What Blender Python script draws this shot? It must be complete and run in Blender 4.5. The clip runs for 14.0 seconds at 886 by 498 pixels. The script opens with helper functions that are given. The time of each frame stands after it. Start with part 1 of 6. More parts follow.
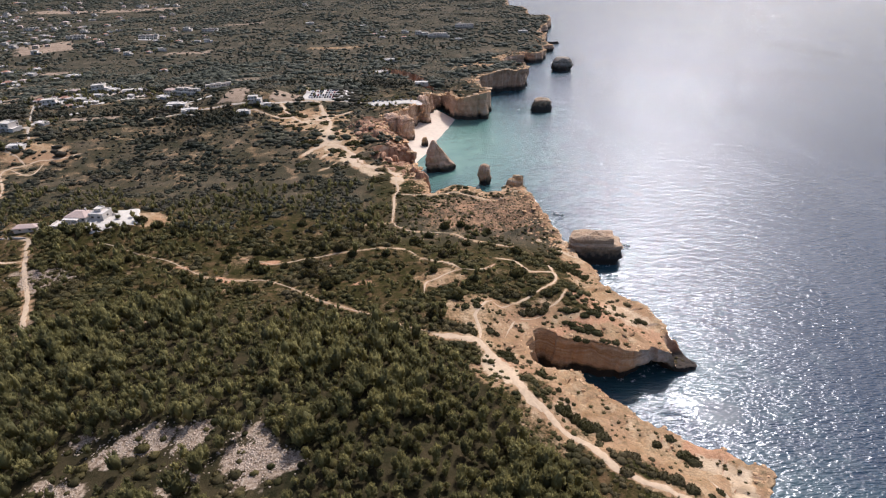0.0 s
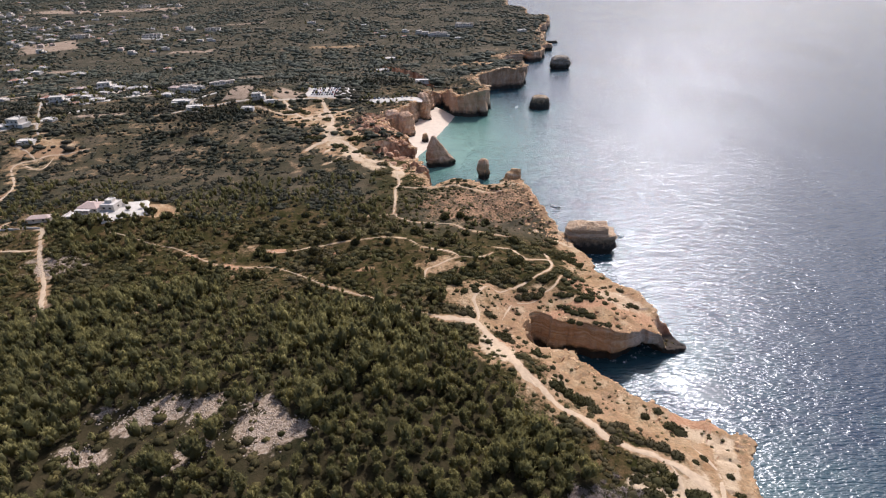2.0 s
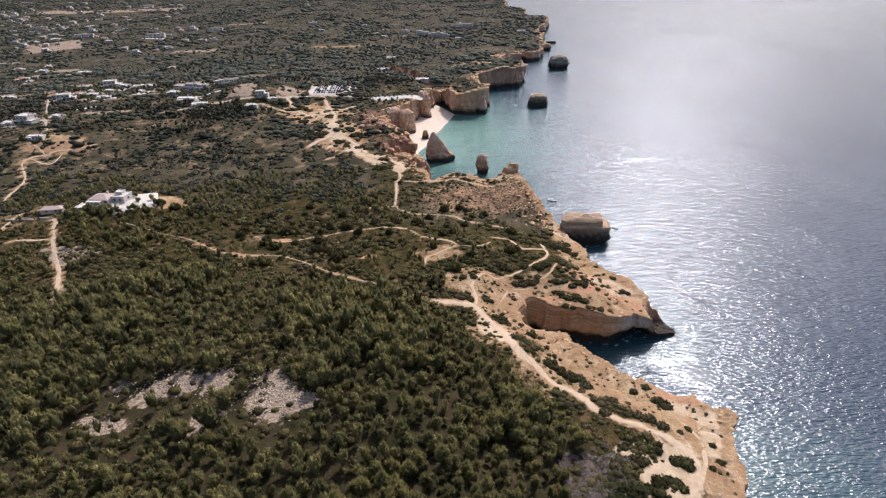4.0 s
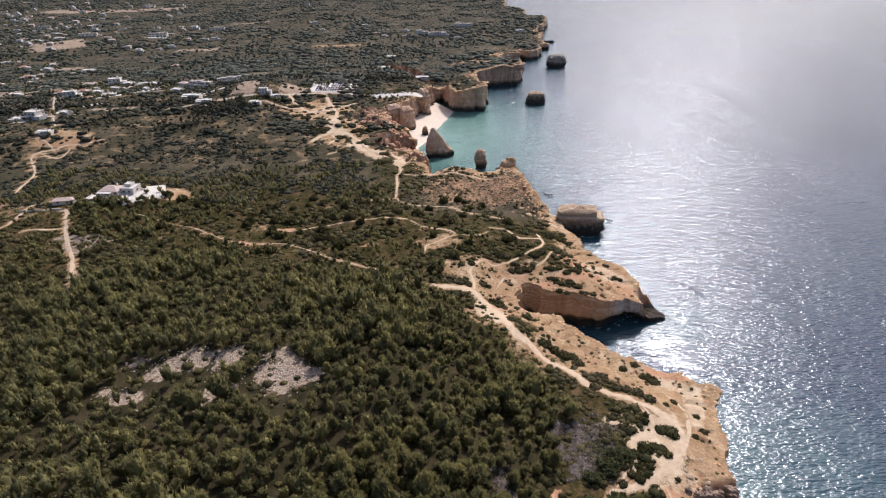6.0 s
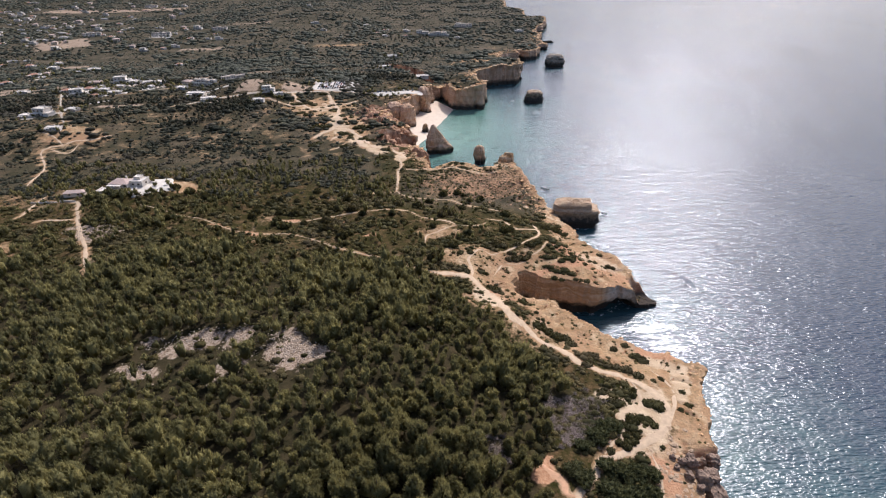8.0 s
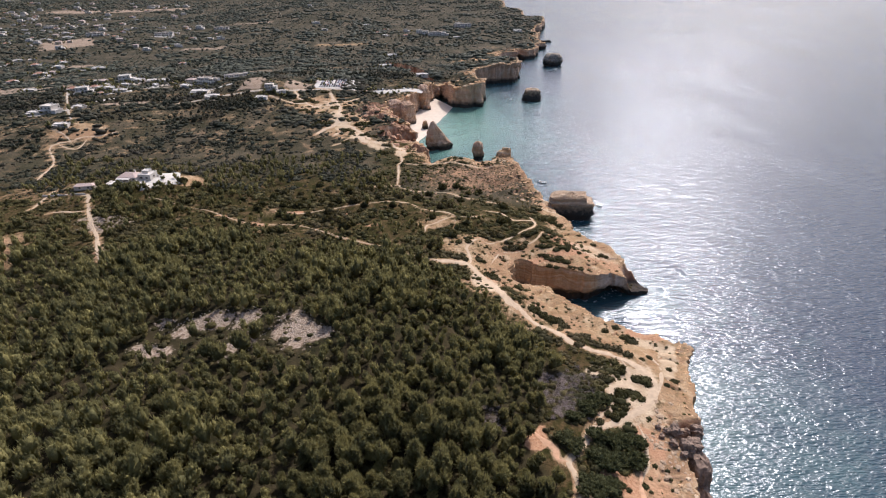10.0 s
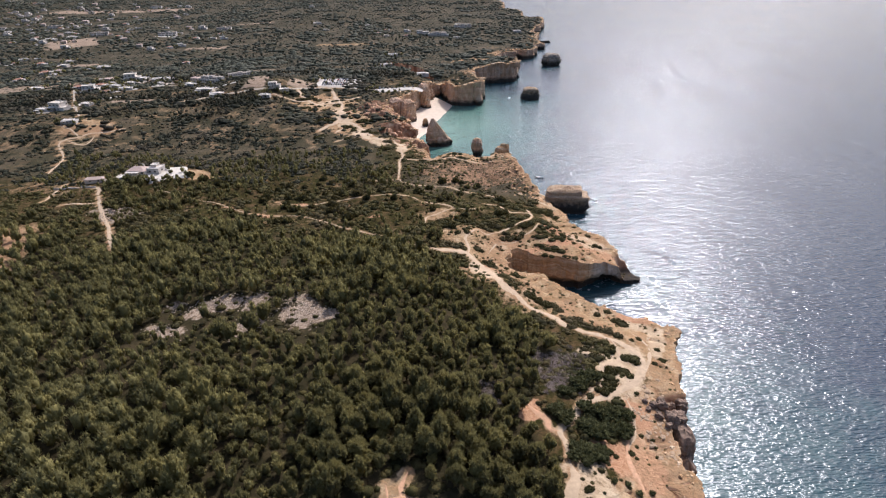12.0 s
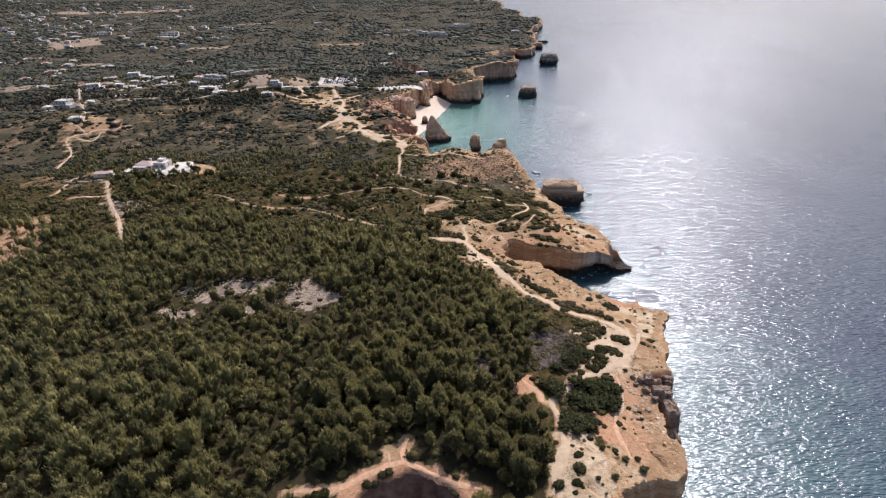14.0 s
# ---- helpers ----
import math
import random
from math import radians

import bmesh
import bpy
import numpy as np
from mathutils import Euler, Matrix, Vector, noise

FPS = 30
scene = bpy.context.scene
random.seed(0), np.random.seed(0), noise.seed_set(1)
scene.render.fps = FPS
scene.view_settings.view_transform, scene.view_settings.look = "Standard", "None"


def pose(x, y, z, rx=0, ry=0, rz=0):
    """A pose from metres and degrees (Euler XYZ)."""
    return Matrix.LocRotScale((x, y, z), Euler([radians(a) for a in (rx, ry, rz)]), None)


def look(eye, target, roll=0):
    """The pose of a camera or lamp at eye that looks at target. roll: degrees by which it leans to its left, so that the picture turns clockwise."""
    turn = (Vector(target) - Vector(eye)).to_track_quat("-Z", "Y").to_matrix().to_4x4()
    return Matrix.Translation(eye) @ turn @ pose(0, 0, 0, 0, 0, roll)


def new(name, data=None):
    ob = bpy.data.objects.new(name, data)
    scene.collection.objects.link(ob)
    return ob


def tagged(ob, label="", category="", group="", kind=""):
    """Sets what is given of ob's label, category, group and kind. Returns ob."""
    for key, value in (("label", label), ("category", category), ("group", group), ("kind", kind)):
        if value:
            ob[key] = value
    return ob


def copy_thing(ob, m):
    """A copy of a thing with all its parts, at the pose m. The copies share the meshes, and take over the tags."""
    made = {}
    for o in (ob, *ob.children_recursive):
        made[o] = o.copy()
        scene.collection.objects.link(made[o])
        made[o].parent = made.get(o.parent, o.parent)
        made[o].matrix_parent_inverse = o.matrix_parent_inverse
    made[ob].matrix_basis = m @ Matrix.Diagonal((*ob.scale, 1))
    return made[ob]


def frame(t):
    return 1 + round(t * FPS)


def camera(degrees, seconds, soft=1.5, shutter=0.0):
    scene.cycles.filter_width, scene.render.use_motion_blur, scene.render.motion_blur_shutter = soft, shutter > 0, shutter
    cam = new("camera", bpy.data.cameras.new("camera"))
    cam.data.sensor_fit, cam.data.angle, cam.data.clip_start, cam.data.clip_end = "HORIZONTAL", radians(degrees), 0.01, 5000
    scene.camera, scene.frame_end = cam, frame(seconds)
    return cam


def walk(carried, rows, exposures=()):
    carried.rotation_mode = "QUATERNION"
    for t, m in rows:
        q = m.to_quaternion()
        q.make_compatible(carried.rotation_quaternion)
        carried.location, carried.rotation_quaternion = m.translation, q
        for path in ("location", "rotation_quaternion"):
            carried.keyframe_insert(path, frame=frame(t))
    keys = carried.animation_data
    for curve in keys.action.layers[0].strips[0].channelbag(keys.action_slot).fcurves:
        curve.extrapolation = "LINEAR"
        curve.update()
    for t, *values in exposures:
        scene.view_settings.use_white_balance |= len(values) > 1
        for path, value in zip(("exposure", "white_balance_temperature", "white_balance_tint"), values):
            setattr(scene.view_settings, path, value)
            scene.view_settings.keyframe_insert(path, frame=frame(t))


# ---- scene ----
cam = camera(75.1, 14.0, soft=1.2)
PATH = [
    (0, (0.103, -0.24, 190.375), (0.093, 1.51, 189.407), -2.2),
    (0.5, (0.081, -3.758, 190.369), (0.07, -2.007, 189.402), -2.2),
    (1, (0.049, -7.254, 190.362), (0.039, -5.504, 189.394), -2.2),
    (1.5, (0.012, -10.738, 190.345), (0.003, -8.988, 189.378), -2.2),
    (2, (-0.013, -14.266, 190.325), (-0.023, -12.515, 189.358), -2.2),
    (2.5, (-0.032, -17.829, 190.314), (-0.041, -16.078, 189.347), -2.1),
    (3, (-0.048, -21.405, 190.29), (-0.057, -19.653, 189.324), -2.1),
    (5.5, (-0.099, -39.317, 189.917), (-0.107, -37.563, 188.956), -2.0),
    (6, (-0.121, -42.862, 189.891), (-0.128, -41.108, 188.93), -2.0),
    (6.5, (-0.154, -46.397, 189.877), (-0.161, -44.642, 188.917), -2.0),
    (7, (-0.186, -49.969, 189.865), (-0.192, -48.214, 188.906), -2.0),
    (7.5, (-0.208, -53.553, 189.855), (-0.214, -51.797, 188.896), -2.0),
    (8, (-0.18, -57.088, 189.861), (-0.186, -55.332, 188.903), -1.9),
    (10.5, (0.034, -74.784, 189.851), (0.029, -73.026, 188.896), -1.9),
    (11, (0.067, -78.373, 189.857), (0.063, -76.615, 188.904), -1.8),
    (11.5, (0.088, -82.001, 189.861), (0.084, -80.242, 188.909), -1.8),
    (12, (0.113, -85.68, 189.855), (0.108, -83.921, 188.903), -1.8),
    (12.5, (0.161, -89.342, 189.852), (0.157, -87.583, 188.901), -1.8),
    (13, (0.229, -92.981, 189.847), (0.226, -91.221, 188.897), -1.8),
    (13.5, (0.269, -96.547, 189.835), (0.266, -94.786, 188.886), -1.8),
    (14, (0.297, -100.111, 189.816), (0.294, -98.351, 188.867), -1.8),
]
walk(cam, [(t, look(eye, target, roll)) for t, eye, target, roll in PATH],
     exposures=[(0.0, -0.04, 5740, 15), (14.0, -0.02, 5740, 15)])

# ---- light ----
SUN_AZ, SUN_EL = 26.8, 46.5          # degrees clockwise from +y, degrees above the horizon
world = bpy.data.worlds.new("sky")
scene.world = world
world.use_nodes = True
wn = world.node_tree
sky = wn.nodes.new("ShaderNodeTexSky")
sky.sky_type = "NISHITA"
sky.sun_disc = False
sky.sun_elevation, sky.sun_rotation = radians(SUN_EL), radians(SUN_AZ)
sky.dust_density, sky.air_density, sky.ozone_density = 4.0, 1.0, 0.6
wn.links.new(sky.outputs[0], wn.nodes["Background"].inputs[0])
wn.nodes["Background"].inputs[1].default_value = 0.152
sun = new("sun", bpy.data.lights.new("sun", "SUN"))
sun.data.energy, sun.data.angle, sun.data.color = 4.3, radians(0.6), (1.0, 0.945, 0.865)
_az, _el = radians(SUN_AZ), radians(SUN_EL)
SUN_DIR = Vector((math.sin(_az) * math.cos(_el), math.cos(_az) * math.cos(_el), math.sin(_el)))
sun.matrix_world = look(SUN_DIR * 900, (0, 0, 0))

# ---- numbers of the land ----
# rim of the cliffs, south to north, land on the west side: x, y, height of the rim
RIM_NEAR = [(150, -900, 27), (80, -300, 27), (66, -110, 27), (56, -40, 28), (47, -5, 30), (48, 14, 30), (54, 23, 29), (60, 29, 28), (68, 34, 27),
            (75, 34, 27), (79, 36, 26), (82, 42, 26), (81.5, 50, 26), (81, 58, 26), (82, 66, 26), (85, 73, 26), (91.5, 80, 26), (94, 88, 25), (97, 98, 25), (101, 111, 24),
            (102.5, 119, 23), (104, 126, 22), (109.5, 130, 21), (111, 135, 21)]
RIM_COVE = [(104, 139, 21), (97, 144, 22), (90, 148, 22), (85, 150, 23), (79, 154, 23), (74, 160, 23), (69, 166, 23), (64, 174, 23), (59, 182, 23),
            (54, 190, 23), (47, 193, 23), (40, 197, 22), (37, 206, 21), (37, 215, 20), (41, 222, 20)]
RIM_ARCH = [(46, 224, 20), (53, 218.5, 20), (60, 214, 20), (68, 212, 20), (76, 210, 20), (85, 207, 20), (90, 208, 20), (96, 211, 19), (102, 211, 17),
            (107, 211, 10), (113, 213, 4), (119, 216, 2), (115, 221, 4), (110, 226, 13), (108, 232, 14), (104, 241, 14), (100, 251, 14), (92, 258, 14),
            (88, 265, 14), (86, 273, 13), (86, 283, 13), (86, 293, 11), (84, 302, 9)]
RIM_RIDGE = [(82, 312, 7), (80, 322, 6), (77, 332, 7), (71, 341, 13), (67, 350, 20), (64, 362, 24), (62, 375, 25),
             (60, 389, 25), (57, 398, 26), (50, 399, 27), (45, 388, 25), (37, 383, 25), (29, 384, 25), (22, 390, 23),
             (14, 400, 22), (7, 404, 22), (0, 398, 22), (-5, 390, 22), (-12, 391, 22), (-15, 408, 22), (-18, 430, 19)]
RIM_BAY = [(-20, 447, 16), (-23, 462, 13), (-25, 480, 11), (-27, 503, 10), (-33, 526, 9), (-44, 544, 9), (-52, 556, 10),
           (-54, 572, 14), (-47, 590, 24), (-36, 606, 29), (-24, 626, 29), (-13, 648, 30), (-8, 666, 29), (-5, 684, 20),
           (1, 702, 13), (7, 688, 18), (11, 662, 26), (19, 648, 28), (44, 645, 28), (54, 655, 25), (57, 678, 24), (50, 703, 24), (46, 735, 26)]
RIM_FAR = [(62, 760, 27), (82, 771, 28), (111, 773, 27), (119, 792, 26), (118, 835, 22), (96, 868, 20), (92, 900, 18),
           (112, 926, 16), (133, 930, 16), (128, 952, 15), (155, 945, 15), (176, 970, 15), (170, 1005, 14),
           (184, 1036, 12), (197, 1038, 10), (186, 1078, 13), (197, 1114, 13), (206, 1148, 13), (194, 1180, 14)]
RIM_END = [(226, 1263, 17), (246, 1365, 17), (211, 1400, 16), (213, 1545, 17), (184, 1590, 17), (187, 1770, 19),
           (125, 1802, 20), (105, 1840, 20), (120, 1930, 22), (60, 2150, 26), (260, 2700, 30), (900, 3600, 40), (1800, 4700, 40)]
RIM = np.array(RIM_NEAR + RIM_COVE + RIM_ARCH + RIM_RIDGE + RIM_BAY + RIM_FAR + RIM_END, float)
# heights of hills and hollows inland
HILLS_NEAR = [(-120, 50, 42.4), (-80, 100, 41.7), (-165, 120, 40.2), (-25, 45, 40), (3, 85, 42.7), (5, 55, 40.3), (-30, 130, 41.6), (-55, 137, 42.3), (-87, 119, 40.6),
              (-107, 80, 42.7), (-40, 65, 39.6), (-100, 155, 42.4), (-113, 179, 41.7), (-165, 212, 37.2), (-27, 232, 33.2), (-50, 245, 34.8), (-37, 161, 42.7), (-8, 173, 31.6),
              (7, 206, 35.2), (14, 232, 32.2), (8, 270, 32.6), (29, 175, 37.7), (61, 135, 33.1), (78, 122, 34.7), (70, 96, 34.1), (75, 83, 29.5), (84, 86, 29.8),
              (66, 62, 23.5), (60, 58, 35.6), (38, 74, 35), (40, 60, 31.7), (47, 36, 39), (70, 229, 35.5), (96, 232, 22), (60, 250, 30.6), (-45, 287, 32.1),
              (65, 270, 24.3), (45, 310, 18.7)]
HILLS_FAR = [(62, 320, 10), (-91, 350, 27.5), (-36, 347, 21), (-39, 410, 23), (-65, 447, 25.5), (-109, 522, 29),
             (50, 345, 22), (20, 365, 24), (-226, 339, 37), (-263, 231, 34), (-340, 417, 25), (-378, 517, 37), (-199, 546, 31),
             (-214, 641, 44), (-130, 680, 31), (54, 1199, 21), (-687, 1138, 33), (-300, 1500, 34), (-45, 470, 24), (-50, 500, 25), (-62, 515, 27), (30, 900, 24), (-70, 548, 21), (-86, 566, 29), (-72, 582, 28), (-82, 540, 28), (-1500, 800, 45),
             (-1500, 1700, 55), (-150, 420, 21), (-260, 440, 22), (-250, 0, 42), (-600, 250, 42), (-30, 690, 31),
             (10, 320, 22), (-2500, 3500, 110), (-600, 3600, 80), (-3500, 1500, 90)]
HILLS = np.array(HILLS_NEAR + HILLS_FAR + RIM.tolist(), float)

_tab = np.random.RandomState(7).rand(256, 256)


def vnoise(x, y):
    """Smooth noise from 0 to 1 with cells of one unit."""
    x, y = np.asarray(x, float), np.asarray(y, float)
    i, j = np.floor(x).astype(int), np.floor(y).astype(int)
    u, v = x - i, y - j
    u, v = u * u * (3 - 2 * u), v * v * (3 - 2 * v)
    a, b = _tab[i & 255, j & 255], _tab[(i + 1) & 255, j & 255]
    c, d = _tab[i & 255, (j + 1) & 255], _tab[(i + 1) & 255, (j + 1) & 255]
    return (a * (1 - u) + b * u) * (1 - v) + (c * (1 - u) + d * u) * v


def fbm(x, y, size, octaves=4):
    total, amp, norm = 0, 1.0, 0
    for k in range(octaves):
        total = total + amp * vnoise(np.asarray(x) / size + 17.3 * k, np.asarray(y) / size - 9.1 * k)
        norm += amp
        amp, size = amp * 0.5, size * 0.5
    return total / norm


def step(a, b, x):
    t = np.clip((np.asarray(x, float) - a) / (b - a), 0, 1)
    return t * t * (3 - 2 * t)


def height(x, y):
    """Height of the land over the sea."""
    x, y = np.atleast_1d(np.asarray(x, float)), np.atleast_1d(np.asarray(y, float))
    out = np.empty(x.size)
    xf, yf = x.ravel(), y.ravel()
    for s in range(0, x.size, 20000):
        q = slice(s, s + 20000)
        w = 1 / ((xf[q, None] - HILLS[:, 0]) ** 2 + (yf[q, None] - HILLS[:, 1]) ** 2 + 300.0) ** 1.6
        out[q] = (w * HILLS[:, 2]).sum(1) / w.sum(1)
    out += (fbm(xf, yf, 23.0) - 0.5) * 2.2 + (fbm(xf + 90, yf, 4.0, 3) - 0.5) * 0.5
    # ledges of harder rock on the ridge
    ridge = np.exp(-((xf - 22) / 55) ** 4 - ((yf - 356) / 34) ** 4)
    lv = (out + (fbm(xf + 40, yf, 18.0, 3) - 0.5) * 5) / 3.2
    fr = lv - np.floor(lv)
    out += ridge * 2.3 * (step(0.38, 0.62, fr) - fr)
    # uneven tops of the headlands round the bay
    out += (fbm(xf + 5, yf, 24.0, 4) - 0.5) * 10 * step(575, 610, yf) * (1 - step(880, 960, yf)) * step(-36, -18, xf)
    # gullies washed into the slope over the beach
    wash = np.exp(-((xf + 50 + (yf - 520) * 0.32) / 24) ** 4 - ((yf - 520) / 62) ** 4)
    run = np.abs(fbm(xf * 0.45 + 12, yf, 15.0, 4) - 0.5) * 2
    out += wash * (4.0 - 15.0 * (1 - step(0.0, 0.34, run)))
    # the slump in the rim, full of fallen blocks
    r = np.hypot((xf - 90) / 9.0, (yf - 74) / 15.0) + (fbm(xf + 7, yf, 6.0) - 0.5) * 0.9
    out -= 5 * (1 - step(0.55, 1.0, r))
    # the headland ends in a low dark spur
    spur = step(103, 109, xf) * step(196, 200, yf) * (1 - step(221, 228, yf))
    out = out * (1 - spur) + spur * (3.2 - 1.6 * step(110, 119, xf))
    # the sinkhole beside the southern path
    sx, sy = (xf + 12) / 17.0, (yf - 17) / 13.0
    r = np.hypot(sx, sy) + (fbm(xf, yf, 6.0) - 0.5) * 0.35
    out -= 22 * (1 - step(0.93, 1.01, r)) + 1.1 * (1 - step(1.08, 1.12, r))
    return out.reshape(x.shape)


def z_at(x, y):
    return float(height(x, y)[0])


def smooth_line(points, spacing):
    """Points at even spacing along a Catmull-Rom line."""
    p = np.array(points, float)
    p = np.vstack([2 * p[0] - p[1], p, 2 * p[-1] - p[-2]])
    out = []
    for k in range(1, len(p) - 2):
        n = max(2, int(np.linalg.norm(p[k + 1] - p[k]) / spacing))
        for t in np.arange(n) / n:
            out.append(0.5 * (2 * p[k] + (p[k + 1] - p[k - 1]) * t + (2 * p[k - 1] - 5 * p[k] + 4 * p[k + 1] - p[k + 2]) * t * t
                              + (3 * p[k] - p[k - 1] - 3 * p[k + 1] + p[k + 2]) * t ** 3))
    out.append(p[-2])
    return np.array(out)


def rim_line():
    near = smooth_line(RIM[:, :2], 0.8)
    y = near[:, 1]
    keep = np.where((y > -60) & (y < 430), True, False)
    keep[::2] |= (y[::2] > 430) & (y[::2] < 800)
    keep[::4] |= (y[::4] <= -60) | (y[::4] >= 800)
    line = near[keep]
    s = np.cumsum(np.r_[0, np.hypot(*np.diff(line, axis=0).T)])
    tan = np.gradient(line, axis=0)
    nrm = np.c_[tan[:, 1], -tan[:, 0]]
    nrm /= np.linalg.norm(nrm, axis=1)[:, None] + 1e-9
    # ragged edge at three sizes
    rag = (fbm(s, s * 0 + 3, 14.0, 3) - 0.5) * 4.5 + (fbm(s, s * 0 + 8, 3.0, 2) - 0.5) * 2.2 + (step(0.45, 0.55, vnoise(s / 7.0, s * 0 + 2)) - 0.5) * 1.6
    rag += (fbm(s + 70, s * 0 + 5, 30.0, 3) - 0.5) * np.where(y[keep] > 800, 16.0, np.where(y[keep] > 330, 7.0, 0.0))
    line = line + nrm * rag[:, None]
    tan = np.gradient(line, axis=0)
    k = np.exp(-0.5 * (np.arange(-8, 9) / 4.0) ** 2)
    k /= k.sum()
    nrm = np.c_[tan[:, 1], -tan[:, 0]]
    nrm = np.c_[np.convolve(np.pad(nrm[:, 0], 8, "edge"), k, "valid"), np.convolve(np.pad(nrm[:, 1], 8, "edge"), k, "valid")]
    nrm /= np.linalg.norm(nrm, axis=1)[:, None] + 1e-9
    seg = np.diff(line, axis=0)
    seg = np.c_[seg[:, 1], -seg[:, 0]] / (np.linalg.norm(seg, axis=1)[:, None] + 1e-9)
    true = np.vstack([seg[:1], seg[1:] + seg[:-1], seg[-1:]])
    return line, nrm, s, true


COAST, COAST_N, COAST_S, COAST_T = rim_line()
from mathutils import kdtree
_kd = kdtree.KDTree(len(COAST))
for _i, _p in enumerate(COAST):
    _kd.insert((_p[0], _p[1], 0), _i)
_kd.balance()


def inland(x, y):
    """Distance from the rim of the cliffs; negative out at sea."""
    x, y = np.atleast_1d(x).astype(float), np.atleast_1d(y).astype(float)
    out = np.empty(x.size)
    cx, cn = COAST.tolist(), COAST_T.tolist()
    for k, (a, b) in enumerate(zip(x.ravel().tolist(), y.ravel().tolist())):
        _, i, d = _kd.find((a, b, 0))
        side = (a - cx[i][0]) * cn[i][0] + (b - cx[i][1]) * cn[i][1]
        out[k] = -d if side > 0 else d
    return out.reshape(x.shape)


# footpaths and tracks: width, then the way over the ground
WAYS = []


def way(width, *points, kind="footpath"):
    WAYS.append((width, smooth_line(points, 1.0), kind))


way(3.6, (-7.5, 209.9), (-0.7, 207.7), (6.1, 206.4), (13.4, 206.3), (20.1, 195.7), (25.2, 186.4), (29.8, 169.2), (34.8, 162), kind="dirt_track")
way(2.7, (26.9, 175.6), (34.6, 165.7), (38.3, 158.6), (43.2, 150.8), (49.7, 146), (54.7, 135.1), (59.4, 131.3), (64.1, 127.6), (69, 125.5), (73.3, 121.5), kind="dirt_track")
way(3.4, (69, 125.5), (73.3, 121.5), (77.6, 117.7), (80.8, 115), (83, 108.9), (81.9, 102.9), (77.8, 96), (72.7, 91.2), (66.9, 87.5), (62.9, 85.5), (56.3, 82.3), (51.5, 81.9), kind="dirt_track")
way(2.2, (56.3, 82.3), (51.5, 81.9), (49.6, 78.3), (47.5, 73.9), (43.3, 69.6), (39.7, 65.2), (40.6, 61.1), (40.9, 56.8), (40.3, 50.8), kind="dirt_track")
way(3.6, (40.3, 50.8), (40.9, 46.6), (39.8, 41.3), (38, 36.8), (35.4, 31.3), (33, 24.6), kind="dirt_track")
way(1.6, (73.3, 121.5), (74.4, 112.5), (72.1, 105.8), (65.2, 102.7), (62.6, 94), (60.7, 90), (57.4, 88.2), (52.9, 83))
way(1.4, (86.2, 132.1), (88.9, 125.1), (90.1, 118.5), (86.8, 108.7), (82, 100.1), (81.9, 102.9))
way(1.3, (69.5, 83.8), (69.6, 75.8), (67.5, 66.9), (62.9, 58.6))
way(1.8, (64.5, 64.2), (62.5, 58.5), (61.3, 52.8), (61.8, 47.6), (62.7, 43.5), (63.2, 39.8), kind="earth_path")
way(2.6, (29.1, 78.3), (33, 74), (35.8, 70.8), (36.2, 66.3), (39.7, 65.2), kind="earth_path")
way(2.2, (-51.7, 23.4), (-45.6, 24.2), (-38.4, 23.8), (-33.3, 25.7), (-28.3, 28.5), (-23.9, 30.8), (-19.9, 33.1), (-15, 34), (-11.2, 32.8), (-6.6, 30.6), (-1.2, 28.4), (5.1, 26.7), (11.3, 25.3), kind="earth_path")
way(1.8, (-19.6, 33.2), (-20.1, 36.5), (-20.7, 38.9), kind="earth_path")
way(2.4, (-15.5, 34), (-15.9, 37.1), (-15.4, 40.3), (-14, 43.8), kind="earth_path")
way(1.2, (-3.9, 30), (-4.2, 32.6), kind="earth_path")
way(1.6, (13.7, 206.4), (14.7, 213.1), (14, 220.8), (13.2, 226.9), (15, 231.6), (18.4, 237.7), (22.2, 241.2))
way(1.3, (33.2, 241.2), (41.6, 246.8), (50.4, 254.2), (55.9, 258.8), (59.7, 267.1), (59.8, 274.7), (55.7, 276.3), (47.3, 276.7), (44.7, 282), (40.7, 291.1), (35.6, 292.5), (29.3, 293.5))
way(0.9, (59.8, 274.7), (59.9, 286.7), (58.9, 295.1))
way(1, (33.2, 241.2), (26.7, 236.7), (21.6, 240.9))
way(1, (26.3, 214.6), (29, 221.1), (31.6, 226.6), (34.9, 229.8), (39.5, 230.6), (45.7, 232.7), (49.5, 237.7), (54.4, 240.6), (58.2, 244.9), (62, 252.2))
way(0.8, (7.8, 267.4), (16.6, 268.7), (23.6, 274.4), (27.5, 280.9))
way(1, (7.8, 267.4), (1.9, 264.7), (-6.2, 259.1), (-10.9, 255.6), (-11.9, 244.8))
way(1, (-14.7, 283.6), (-7.9, 281.6), (-1.2, 277.1), (3.7, 272.9), (7.8, 267.4))
way(0.8, (-117.5, 290.6), (-106.5, 286.1), (-96, 282.9), (-80.4, 285.8), (-61.2, 288.6), (-48.3, 290), (-29.3, 295.1), (-22, 293.9), (-15.3, 285.8))
way(0.6, (-212.8, 307.3), (-198.2, 303.9), (-177.9, 295), (-157.7, 286.1), (-144.2, 276.1), (-128.5, 266.8), (-112.4, 263.7), (-96.8, 262.3), (-78.8, 250.3), (-60.1, 235.1), (-41.1, 226.2), (-24.5, 217.2), (-13.9, 213.3), (-4.9, 210.3))
way(0.8, (-51.4, 341.5), (-35.1, 342.9), (-31.6, 337.3), (-21.9, 328), (-8.3, 326), (4.9, 324.7), (12.2, 317.8), (23.1, 314.5), (34, 312.5), (43.1, 311.4))
